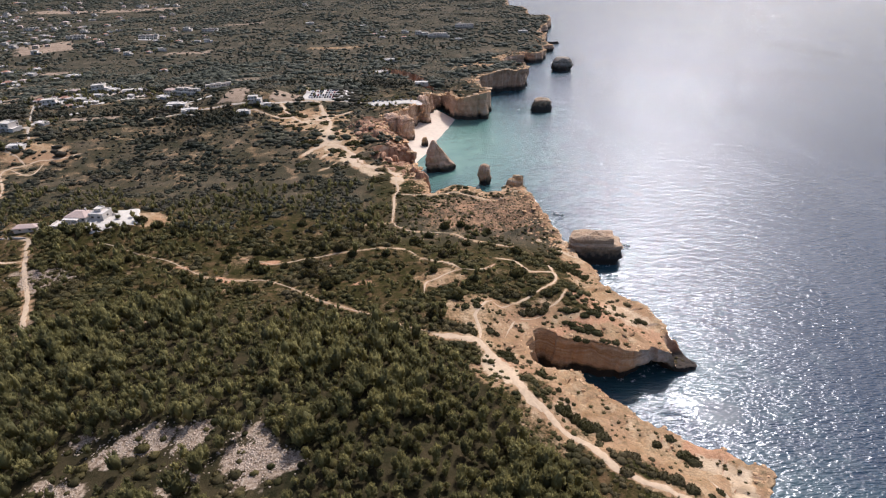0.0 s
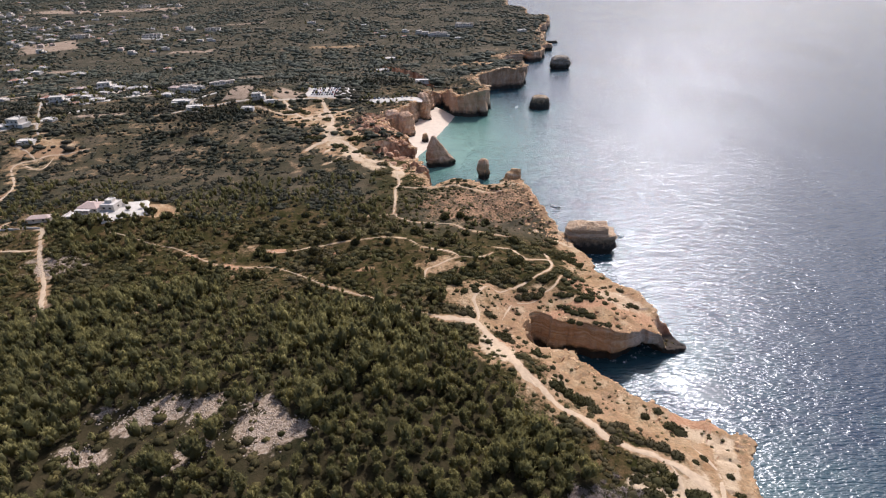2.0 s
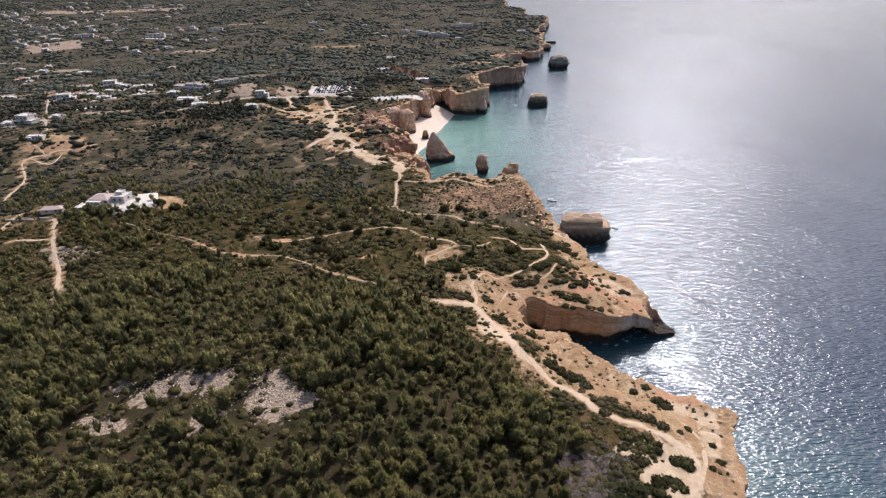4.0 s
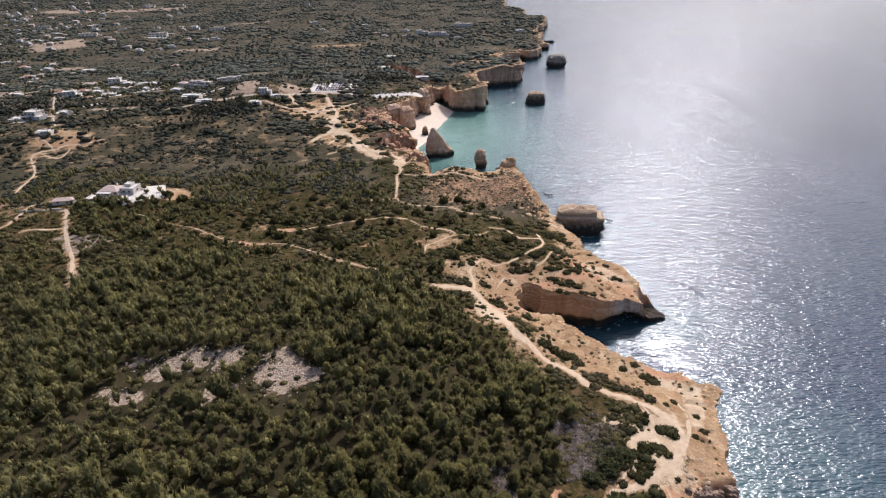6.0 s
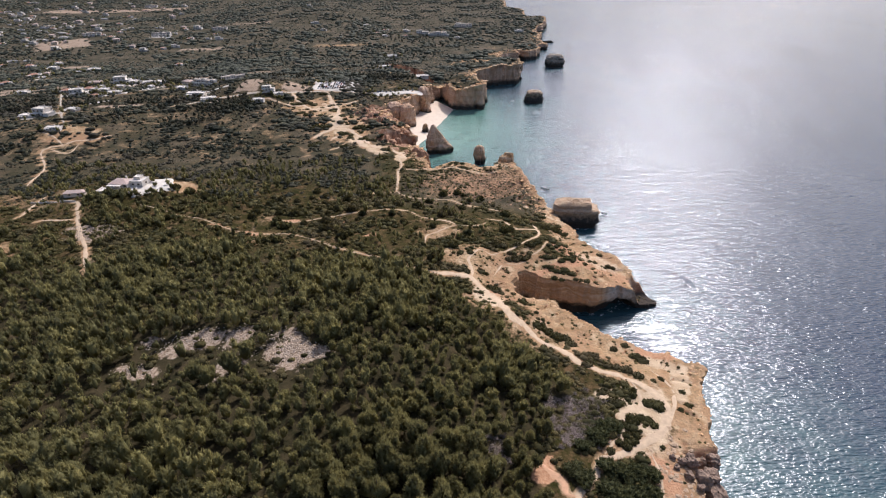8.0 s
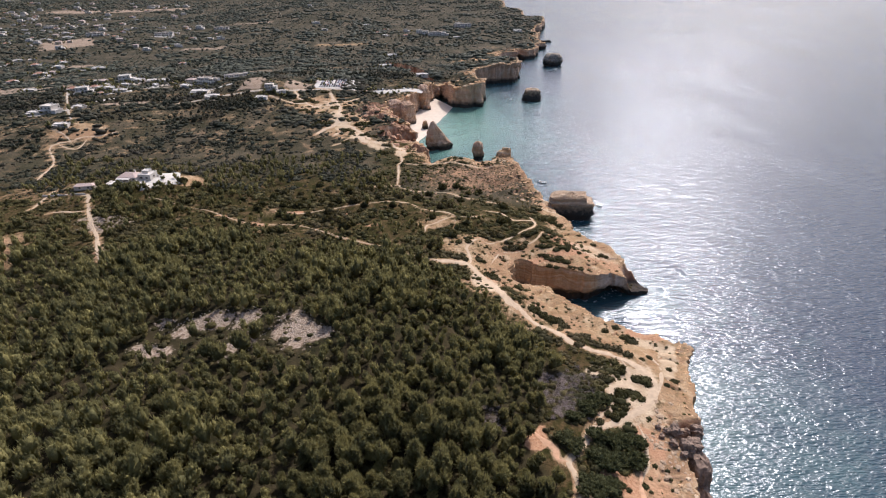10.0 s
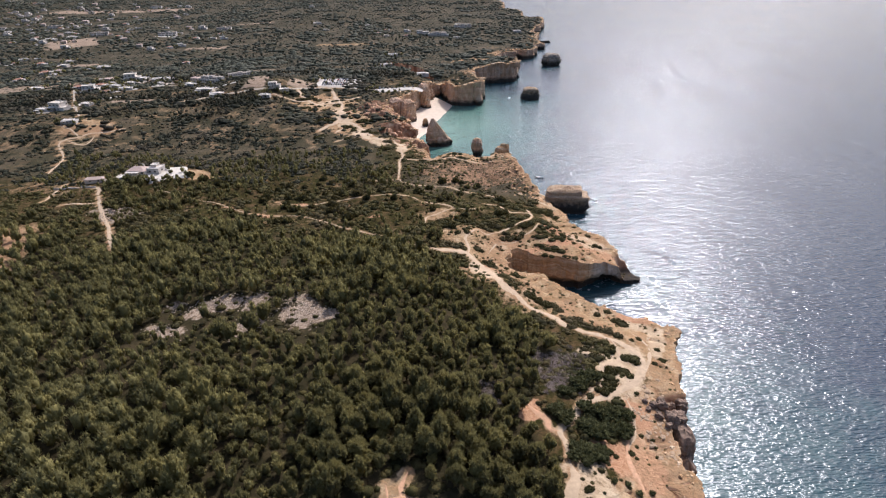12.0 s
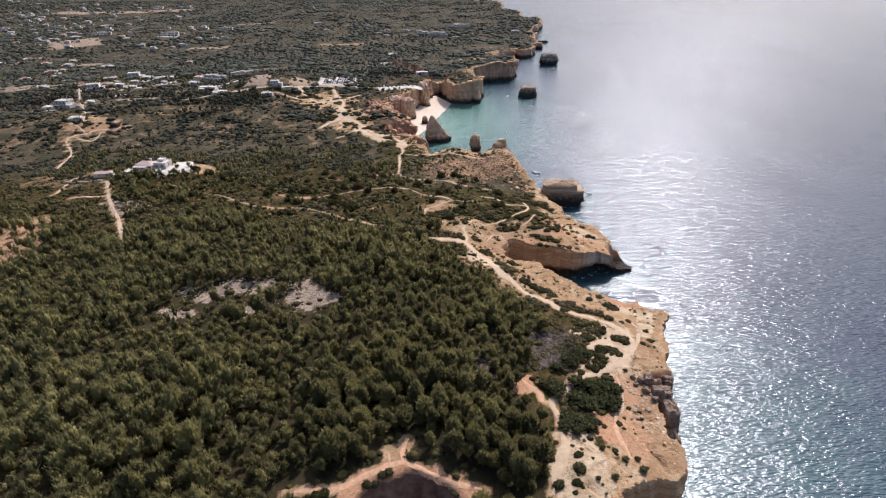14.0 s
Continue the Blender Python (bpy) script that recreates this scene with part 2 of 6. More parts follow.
way(2.4, (-275.2, 319.5), (-254.7, 312.6), (-247.8, 300.8), (-242.7, 291.8), (-234.3, 277.1), (-225.8, 264.1), (-216.7, 251.2), (-208.2, 237.5), (-202.7, 227.3), (-195.6, 216), (-189.8, 207.4), kind="dirt_track")
way(1.6, (-241.8, 287.2), (-250.7, 286.1), (-262, 287.5), (-267.8, 286.8))
way(0.7, (-146.4, 212.8), (-142.4, 217.1), (-137.3, 220.9))
way(3.0, (-300, 588), (-216, 606), (-186, 615), (-149, 640), (-113, 643), (-81, 640), kind="road")
way(3.0, (-150, 643), (-157, 690), (-168, 722), kind="road")
way(4.5, (-127, 609), (-113, 572), (-108, 544), (-104, 512), (-107, 498), (-115, 489), (-122, 476))
way(4.0, (-107, 498), (-93, 500), (-83, 487), (-72, 470), (-66, 452))
way(7.0, (-80, 477), (-73, 453), (-69, 444))
way(3.2, (-66, 452), (-59, 443), (-50, 447))
way(3.6, (-143, 649), (-132, 631), (-125, 609), (-116, 595), (-101, 602), (-96, 610))
way(3.8, (-173, 625), (-164, 604), (-151, 586), (-138, 570), (-130, 581), (-113, 570))
way(3.2, (-131, 581), (-123, 596))
way(3.2, (-151, 586), (-163, 584), (-174, 587))
way(2.6, (-174, 587), (-193, 598), (-202, 592))
way(3.2, (-104, 512), (-97, 507), (-91, 511))
way(2.8, (-94, 488), (-101, 479), (-104, 470))
way(2.6, (-89, 455), (-93, 447), (-98, 444))
way(6.5, (-42, 443), (-38, 434), (-35, 428), (-37, 414))
way(4.0, (-45, 445), (-40, 437), (-32, 446))
way(1.6, (-37, 416), (-34, 399), (-36, 385), (-35, 363), (-35, 343))
way(1.0, (-35, 391), (-19, 387), (-2, 387), (7, 388), (19, 379), (35, 370), (46, 370))
way(1.8, (-327, 366), (-331, 383), (-336, 405), (-346, 423), (-363, 447), (-361, 458), (-352, 464), (-345, 472), (-331, 477), (-318, 490))
way(1.6, (-352, 464), (-365, 475), (-381, 484))
way(1.3, (-360, 456), (-339, 447), (-339, 468))
way(2.4, (-374, 509), (-404, 556), (-450, 632), (-479, 685), (-494, 722), kind="road")
way(2.0, (-545, 733), (-518, 754), (-476, 762), (-435, 775), kind="road")
way(2.0, (-494, 722), (-445, 704), (-392, 685), (-343, 687), kind="road")
way(2.4, (-285, 296), (-287, 313), (-289, 331))
_wpts = np.vstack([w[1] for w in WAYS])
_wwid = np.concatenate([np.full(len(w[1]), w[0]) for w in WAYS])
_kw = kdtree.KDTree(len(_wpts))
for _i, _p in enumerate(_wpts):
    _kw.insert((_p[0], _p[1], 0), _i)
_kw.balance()


def off_way(x, y):
    """Distance from the edge of the nearest way."""
    x, y = np.atleast_1d(x).astype(float), np.atleast_1d(y).astype(float)
    out = np.empty(x.size)
    for k, (a, b) in enumerate(zip(x.ravel().tolist(), y.ravel().tolist())):
        _, i, d = _kw.find((a, b, 0))
        out[k] = d - _wwid[i] / 2
    return out.reshape(x.shape)


# open ground: x, y, half length, half width, turn in degrees, how bare
OPEN = []


def clearing(x, y, a, b, turn=0, bare=1.0, kind="soil"):
    OPEN.append((x, y, a, b, radians(turn), bare, kind))


clearing(-67.8, 135.1, 9, 13, 20, 1, "stone")
clearing(-56.7, 131.7, 8, 5, 0, 1, "stone")
clearing(-108.1, 141.4, 14, 6.5, 15, 1, "stone")
clearing(-90.2, 143.2, 5, 10, -20, 1, "stone")
clearing(-125.4, 122.8, 9, 4, -20, .9, "stone")
clearing(-127.5, 142.7, 5, 4, 0, .9, "stone")
clearing(-86.6, 125.1, 5, 9, -30, .6, "stone")
clearing(-221.1, 268.8, 15, 13, -30, 0.75, "stone")
clearing(-191.8, 339.5, 13, 11, 0, 0.9)
clearing(-36, 418, 7, 11, 0, 1)
clearing(-64, 556, 17, 26, 10, 1)
clearing(-38, 495, 10, 32, 5, 0.9)
clearing(-351, 483, 36, 19, 5, 0.75)
clearing(-98, 505, 26, 42, 15, 0.8)
clearing(-132, 582, 40, 40, 0, 0.75)
clearing(-222, 634, 13, 25, 0, 1, "field")
clearing(-361, 592, 24, 9, 5, 0.95, "field")
clearing(-570, 866, 30, 14, 5, 0.8, "field")
clearing(-690, 1065, 45, 55, 30, 0.9, "field")
clearing(-172, 645, 14, 20, 0, 0.9, "field")
clearing(-299, 328.7, 45, 22, -10, 0.42)
clearing(-267.9, 214.9, 26, 45, 20, 0.6)
clearing(11.7, 231.7, 16, 12, 20, 0.6)
clearing(-4.9, 261.3, 14, 9, 0, 0.6)
clearing(-107.9, 256, 40, 9, -10, 0.3)
clearing(31, 75, 5, 3, 60, 0.8)
clearing(17, 182, 6, 12, 30, 0.6)
clearing(33, 152, 6, 14, 35, 0.45)
clearing(-12, 22, 21, 12, 0, 0.95)
clearing(44.3, 33, 11, 24, -8, .62, "sand")
clearing(79.5, 106.2, 6, 17, -15, .6, "sand")
clearing(67.2, 86.6, 12, 5, 30, .6, "sand")
clearing(72, 104, 11, 14, -20, .9, "sand")
clearing(93.9, 137.7, 9, 4, -20, .8, "sand")
clearing(20.6, 188.7, 13, 7, -55, 1, "sand")
clearing(63.6, 111.9, 8, 4, -40, .7, "sand")
clearing(94.8, 124, 5, 14, -15, .75, "sand")
clearing(66, 50, 8, 16, -8, .5, "earth")
clearing(89.8, 235.5, 12, 9, -30, .55, "sand")
clearing(79.9, 317.8, 8, 13, 5, .95, "sand")
clearing(46, 384, 12, 4, -10, .6, "sand")
clearing(-108, 535, 9, 18, 10, .8, "sand")
clearing(-100, 505, 9, 24, 10, .7, "sand")
clearing(-125, 580, 18, 18, 0, .5, "sand")
clearing(-12, 23, 24, 12, 0, 1, "earth")
clearing(31, 76, 6, 4, 60, 1, "earth")
clearing(55.9, 56.5, 6, 14, 10, .8, "earth")
clearing(71, 76.9, 5, 12, 20, .7, "earth")
clearing(19.7, 192.3, 9, 8, 0, .7, "earth")
clearing(-120, 264, 7, 2.6, -10, .9, "earth")
clearing(-103, 284, 9, 2.4, 8, .9, "earth")
clearing(-146, 277, 5, 2.2, -20, .8, "earth")
clearing(-75, 269, 5, 2.6, 10, .8, "earth")
clearing(-64, 275, 4, 3, 0, .7, "earth")
clearing(-44, 252, 6, 3, 30, .6, "earth")
clearing(61.3, 223.1, 22, 5, 20, .75, "earth")
clearing(84, 234, 24, 10, -38, .55, "earth")
clearing(94.1, 146.1, 12, 6, 0, .7, "earth")
clearing(-269.9, 214.9, 20, 40, 20, .45, "earth")
clearing(28, 352, 48, 26, 0, .4, "earth")
clearing(-60, 440, 8, 16, 40, .7, "sand")
clearing(-82, 470, 7, 14, 25, 1, "sand")
clearing(-36, 418, 6, 11, 0, 1, "sand")
clearing(-420, 1010, 40, 14, 10, 0.7, "field")
clearing(-180, 1020, 60, 16, 5, 0.6)
clearing(60, 840, 40, 20, 20, 0.8)
clearing(110, 910, 40, 16, -10, 0.7)
clearing(-300, 760, 80, 14, 12, 0.5, "field")
clearing(-560, 700, 70, 25, 10, 0.6, "field")
clearing(-900, 1700, 200, 40, 5, 0.8, "field")
clearing(-420, 1330, 50, 9, 4, 0.8, "field")


def opened(x, y, kind=None):
    out = np.zeros(np.shape(x))
    wob = (fbm(x, y, 7.0, 3) - 0.5) * 0.9
    for cx, cy, a, b, turn, bare, k in OPEN:
        if kind and k != kind:
            continue
        dx, dy = x - cx, y - cy
        u, v = dx * math.cos(turn) + dy * math.sin(turn), -dx * math.sin(turn) + dy * math.cos(turn)
        r = (np.maximum(abs(u / a), abs(v / b)) + wob * 0.3) if k == "field" else np.hypot(u / a, v / b) + wob * (1.9 if k == "stone" else 1.0)
        out = np.maximum(out, bare * (1 - step(0.8, 1.1, r)))
    return out


def ground_kind(x, y, d, w):
    """bare soil, stone, field and wood, each 0 to 1; d: distance from the rim, w: from a way."""
    n = fbm(x, y, 16.0)
    reach = np.where(y < 160, 30, np.where(y < 270, 31, np.where(y < 315, 22, np.where(y < 425, 7, np.where(y < 600, 13, 5)))))
    coastal = (1 - step(0.35, 1.0, np.maximum(d, 0) / reach + (n - 0.5) * 1.1))
    ridge = 0.44 * np.exp(-((x - 26) / 62) ** 4 - ((y - 356) / 38) ** 4) * (0.3 + 0.7 * step(0.36, 0.56, n))
    bare = np.maximum.reduce([coastal, 1 - step(0.0, np.where(y < 240, 2.2, 0.9), w + (n - 0.5) * np.where(y < 240, 3.0, 1.6)), opened(x, y, "soil"), ridge,
                              0.4 * step(0.5, 0.62, fbm(x + 130, y, 10.0, 3)) * step(390, 430, y) * (1 - step(560, 610, y)),
                              np.where(y < 470, 0.26, 0.18) * step(0.56, 0.7, fbm(x, y - 70, 17.0)) * (y > 215),
                              np.where(y < 800, 0.4, 0.3) * step(0.6, 0.68, fbm(x / 2.2 + 40, y, 12.0, 4)) * (y > 540)])
    wood = wooded(x, y)
    return np.clip(bare, 0, 1), opened(x, y, "stone"), opened(x, y, "field"), wood


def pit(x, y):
    """Where the sinkhole walls take darker rock, their shade put into the colour."""
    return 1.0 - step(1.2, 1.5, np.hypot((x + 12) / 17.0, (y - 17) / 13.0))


def tint_share(x, y):
    """Grey-brown share: distance haze put into the far plateau's colour, heath on ridge and valley."""
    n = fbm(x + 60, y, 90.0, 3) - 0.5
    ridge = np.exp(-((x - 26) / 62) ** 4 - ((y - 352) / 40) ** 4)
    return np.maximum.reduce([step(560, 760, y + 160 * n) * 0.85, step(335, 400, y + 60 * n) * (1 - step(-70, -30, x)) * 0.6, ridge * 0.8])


TRACK = np.array([(-300, 238), (-190, 222), (-120, 232), (-60, 226), (-20, 208), (-2, 197), (8, 187), (19, 164), (29, 145), (37, 136), (44, 122), (48, 114), (40, 107), (33, 88), (26, 73), (33, 59), (34, 44), (31, 29)], float)


def wooded(x, y):
    """The pine wood: west of the track and south of the slope, thinner to the north."""
    edge = np.interp(np.clip(y, 29, 187), TRACK[::-1][:, 1][:12], TRACK[::-1][:, 0][:12])
    north = np.interp(x, TRACK[:7, 0], TRACK[:7, 1])
    n = (fbm(x, y, 20.0, 3) - 0.5) * 16
    a = step(-4, 4, edge - x + n * 0.4)
    b = step(-10, 10, north - y + n)
    return a * b

# ---- materials ----


def material(name):
    m = bpy.data.materials.new(name)
    m.use_nodes = True
    nt = m.node_tree
    return m, nt, nt.nodes["Principled BSDF"]


def node(nt, kind, **values):
    n = nt.nodes.new(kind)
    for key, value in values.items():
        n.inputs[key].default_value = value
    return n


def where(nt, scale=(1, 1, 1), turn=0.0):
    g = node(nt, "ShaderNodeNewGeometry")
    m = node(nt, "ShaderNodeMapping")
    m.inputs["Scale"].default_value = scale
    m.inputs["Rotation"].default_value = (0, 0, radians(turn))
    nt.links.new(g.outputs["Position"], m.inputs["Vector"])
    return m.outputs[0]


def grain(nt, size, detail=4.0, rough=0.6, scale=(1, 1, 1), turn=0.0):
    n = node(nt, "ShaderNodeTexNoise", Scale=1.0 / size, Detail=detail, Roughness=rough)
    nt.links.new(where(nt, scale, turn), n.inputs["Vector"])
    return n.outputs["Fac"]


def ramp(nt, fac, *stops):
    r = node(nt, "ShaderNodeValToRGB")
    e = r.color_ramp.elements
    while len(e) < len(stops):
        e.new(0.5)
    for k, (pos, col) in enumerate(stops):
        e[k].position, e[k].color = pos, (*col, 1) if len(col) == 3 else col
    nt.links.new(fac, r.inputs[0])
    return r.outputs[0]


def mix(nt, fac, a, b, blend="MIX"):
    n = node(nt, "ShaderNodeMix")
    n.data_type, n.blend_type = "RGBA", blend
    for sock, value in ((n.inputs[0], fac), (n.inputs[6], a), (n.inputs[7], b)):
        if isinstance(value, bpy.types.NodeSocket):
            nt.links.new(value, sock)
        elif isinstance(value, (int, float)):
            sock.default_value = value
        else:
            sock.default_value = (*value, 1)
    return n.outputs[2]


def maths(nt, op, a, b=0.0):
    n = node(nt, "ShaderNodeMath")
    n.operation = op
    for sock, value in zip(n.inputs, (a, b)):
        if isinstance(value, (int, float)):
            sock.default_value = value
        else:
            nt.links.new(value, sock)
    return n.outputs[0]


def bump(nt, bsdf, fac, strength, distance):
    b = node(nt, "ShaderNodeBump", Strength=strength, Distance=distance)
    nt.links.new(fac, b.inputs["Height"])
    nt.links.new(b.outputs[0], bsdf.inputs["Normal"])


def attr(nt, name):
    n = node(nt, "ShaderNodeAttribute")
    n.attribute_name = name
    return n.outputs["Fac"]


def plain(name, colour, rough=0.7, vary=0.25, size=0.8, metal=0.0):
    m, nt, b = material(name)
    dark = tuple(c * (1 - vary) for c in colour)
    nt.links.new(ramp(nt, grain(nt, size), (0.3, dark), (0.7, colour)), b.inputs["Base Color"])
    b.inputs["Roughness"].default_value, b.inputs["Metallic"].default_value = rough, metal
    return m


def ground_material():
    m, nt, b = material("ground")
    fine, mid, big = grain(nt, 1.1), grain(nt, 6.0), grain(nt, 60.0, 5)
    scrub = ramp(nt, mid, (0.3, (0.018, 0.018, 0.005)), (0.48, (0.056, 0.041, 0.016)), (0.66, (0.135, 0.082, 0.042)))
    scrub = mix(nt, ramp(nt, big, (0.42, (0, 0, 0)), (0.6, (1, 1, 1))), scrub, ramp(nt, grain(nt, 9.0, 5, 0.7), (0.36, (0.018, 0.019, 0.005)), (0.5, (0.05, 0.040, 0.014)), (0.62, (0.13, 0.078, 0.038))))
    scrub = mix(nt, ramp(nt, grain(nt, 2.0, 5, 0.7), (0.45, (0, 0, 0)), (0.62, (0.8, 0.8, 0.8))), scrub, (0.016, 0.019, 0.003))
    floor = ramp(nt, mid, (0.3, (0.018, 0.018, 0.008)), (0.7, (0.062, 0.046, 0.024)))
    soil = ramp(nt, mid, (0.25, (0.235, 0.12, 0.052)), (0.5, (0.37, 0.232, 0.12)), (0.72, (0.475, 0.34, 0.20)))
    soil = mix(nt, ramp(nt, fine, (0.35, (0, 0, 0)), (0.62, (1, 1, 1))), mix(nt, 0.65, soil, (0.2, 0.14, 0.08)), soil)
    soil = mix(nt, ramp(nt, grain(nt, 22.0, 5, 0.65), (0.44, (0, 0, 0)), (0.62, (0.75, 0.75, 0.75))), soil, (0.31, 0.18, 0.10))
    soil = mix(nt, ramp(nt, grain(nt, 11.0, 6, 0.7, (1, 0.7, 1)), (0.54, (0, 0, 0)), (0.64, (0.8, 0.8, 0.8))), soil, (0.49, 0.355, 0.215))
    soil = mix(nt, ramp(nt, grain(nt, 3.2, 5, 0.7), (0.545, (0, 0, 0)), (0.67, (0.75, 0.75, 0.75))), soil, (0.13, 0.10, 0.055))
    stone = ramp(nt, fine, (0.32, (0.10, 0.065, 0.042)), (0.5, (0.28, 0.205, 0.14)), (0.7, (0.43, 0.35, 0.265)))
    field = ramp(nt, mid, (0.3, (0.22, 0.155, 0.105)), (0.7, (0.34, 0.255, 0.18)))
    # heath tone; over the far plateau it also carries haze as colour
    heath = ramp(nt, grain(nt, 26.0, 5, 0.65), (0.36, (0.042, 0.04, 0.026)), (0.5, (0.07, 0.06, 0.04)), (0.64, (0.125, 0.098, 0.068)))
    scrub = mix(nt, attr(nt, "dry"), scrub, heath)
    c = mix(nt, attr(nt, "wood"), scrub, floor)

    def edged(name):
        s = maths(nt, "ADD", attr(nt, name), maths(nt, "MULTIPLY", maths(nt, "SUBTRACT", fine, 0.5), 0.9))
        s = maths(nt, "ADD", s, maths(nt, "MULTIPLY", maths(nt, "SUBTRACT", mid, 0.5), 0.7))
        return ramp(nt, s, (0.28, (0, 0, 0)), (0.68, (1, 1, 1)))
    c = mix(nt, edged("bare"), c, soil)
    c = mix(nt, edged("earth"), c, ramp(nt, fine, (0.3, (0.33, 0.165, 0.085)), (0.7, (0.47, 0.275, 0.16))))
    c = mix(nt, edged("field"), c, field)
    c = mix(nt, edged("sand"), c, ramp(nt, mid, (0.3, (0.38, 0.265, 0.155)), (0.7, (0.54, 0.41, 0.27))))
    c = mix(nt, edged("stone"), c, stone)
    up = node(nt, "ShaderNodeSeparateXYZ")
    nt.links.new(node(nt, "ShaderNodeNewGeometry").outputs["True Normal"], up.inputs[0])
    steep = ramp(nt, up.outputs[2], (0.55, (1, 1, 1)), (0.8, (0, 0, 0)))
    washed = ramp(nt, mid, (0.3, (0.22, 0.10, 0.055)), (0.5, (0.36, 0.20, 0.115)), (0.68, (0.46, 0.33, 0.22)))
    # darker version of the steep rock, painting the shade inside the sinkhole
    shaded_rock = ramp(nt, mid, (0.3, (0.10, 0.055, 0.04)), (0.5, (0.17, 0.10, 0.07)), (0.68, (0.26, 0.18, 0.125)))
    c = mix(nt, steep, c, mix(nt, attr(nt, "pit"), washed, shaded_rock))
    at = node(nt, "ShaderNodeSeparateXYZ")
    nt.links.new(node(nt, "ShaderNodeNewGeometry").outputs["Position"], at.inputs[0])
    c = mix(nt, ramp(nt, maths(nt, "MULTIPLY", at.outputs[2], 0.1), (0.4, (1, 1, 1)), (0.62, (0, 0, 0))), c, (0.06, 0.048, 0.038))     # weedy rock near the water
    nt.links.new(c, b.inputs["Base Color"])
    b.inputs["Roughness"].default_value = 0.95
    b.inputs["Specular IOR Level"].default_value = 0.03
    bump(nt, b, fine, 0.9, 0.5)
    return m


def cliff_material(name, grey=0.0, dark_line=0.058, pink=0.0):
    m, nt, b = material(name)
    g = node(nt, "ShaderNodeNewGeometry")
    z = node(nt, "ShaderNodeSeparateXYZ")
    nt.links.new(g.outputs["Position"], z.inputs[0])
    warp = maths(nt, "MULTIPLY", grain(nt, 13.0, 5), 9.0)
    level = maths(nt, "ADD", z.outputs[2], warp)
    band = node(nt, "ShaderNodeTexNoise", Scale=0.42, Detail=5.0, Roughness=0.7)
    band.noise_dimensions = "1D"
    nt.links.new(level, band.inputs["W"])
    c = ramp(nt, band.outputs["Fac"], (0.3, (0.40, 0.205, 0.09)), (0.44, (0.52, 0.305, 0.145)), (0.56, (0.57, 0.375, 0.205)), (0.7, (0.62, 0.46, 0.31)))
    if pink:
        c = mix(nt, pink, c, ramp(nt, grain(nt, 7.0, 5, 0.65, (1, 1, 0.45)), (0.34, (0.40, 0.235, 0.15)), (0.5, (0.56, 0.375, 0.26)), (0.66, (0.66, 0.50, 0.38))))
    c = mix(nt, maths(nt, "MULTIPLY", attr(nt, "pale"), 0.8), c, ramp(nt, grain(nt, 3.0, 5, 0.7), (0.35, (0.42, 0.36, 0.30)), (0.65, (0.66, 0.59, 0.50))))
    # rain streaks and stains
    streak = grain(nt, 3.5, 4, 0.65, (1, 1, 0.3))
    c = mix(nt, ramp(nt, streak, (0.5, (0, 0, 0)), (0.68, (0.4, 0.4, 0.4))), c, (0.28, 0.18, 0.11))
    c = mix(nt, ramp(nt, grain(nt, 14.0), (0.46, (0, 0, 0)), (0.66, (0.55, 0.55, 0.55))), c, (0.46, 0.25, 0.12))
    if grey:
        c = mix(nt, grey, c, ramp(nt, grain(nt, 2.4, 6, 0.7), (0.34, (0.16, 0.135, 0.105)), (0.52, (0.31, 0.265, 0.21)), (0.68, (0.44, 0.39, 0.32))))
    # wet weedy rock by the water; above it, undercut shade put into the colour
    wet_and_shade = ramp(nt, maths(nt, "ADD", maths(nt, "MULTIPLY", z.outputs[2], dark_line), maths(nt, "MULTIPLY", grain(nt, 3.0), 0.36)), (0.36, (1, 1, 1)), (0.58, (0, 0, 0)))
    c = mix(nt, wet_and_shade, c, (0.045, 0.038, 0.03))
    nt.links.new(c, b.inputs["Base Color"])
    b.inputs["Roughness"].default_value = 0.9
    b.inputs["Specular IOR Level"].default_value = 0.25
    rough = maths(nt, "ADD", grain(nt, 1.2, 5), maths(nt, "MULTIPLY", band.outputs["Fac"], 1.4))
    bump(nt, b, rough, 1.0, 0.7)
    return m


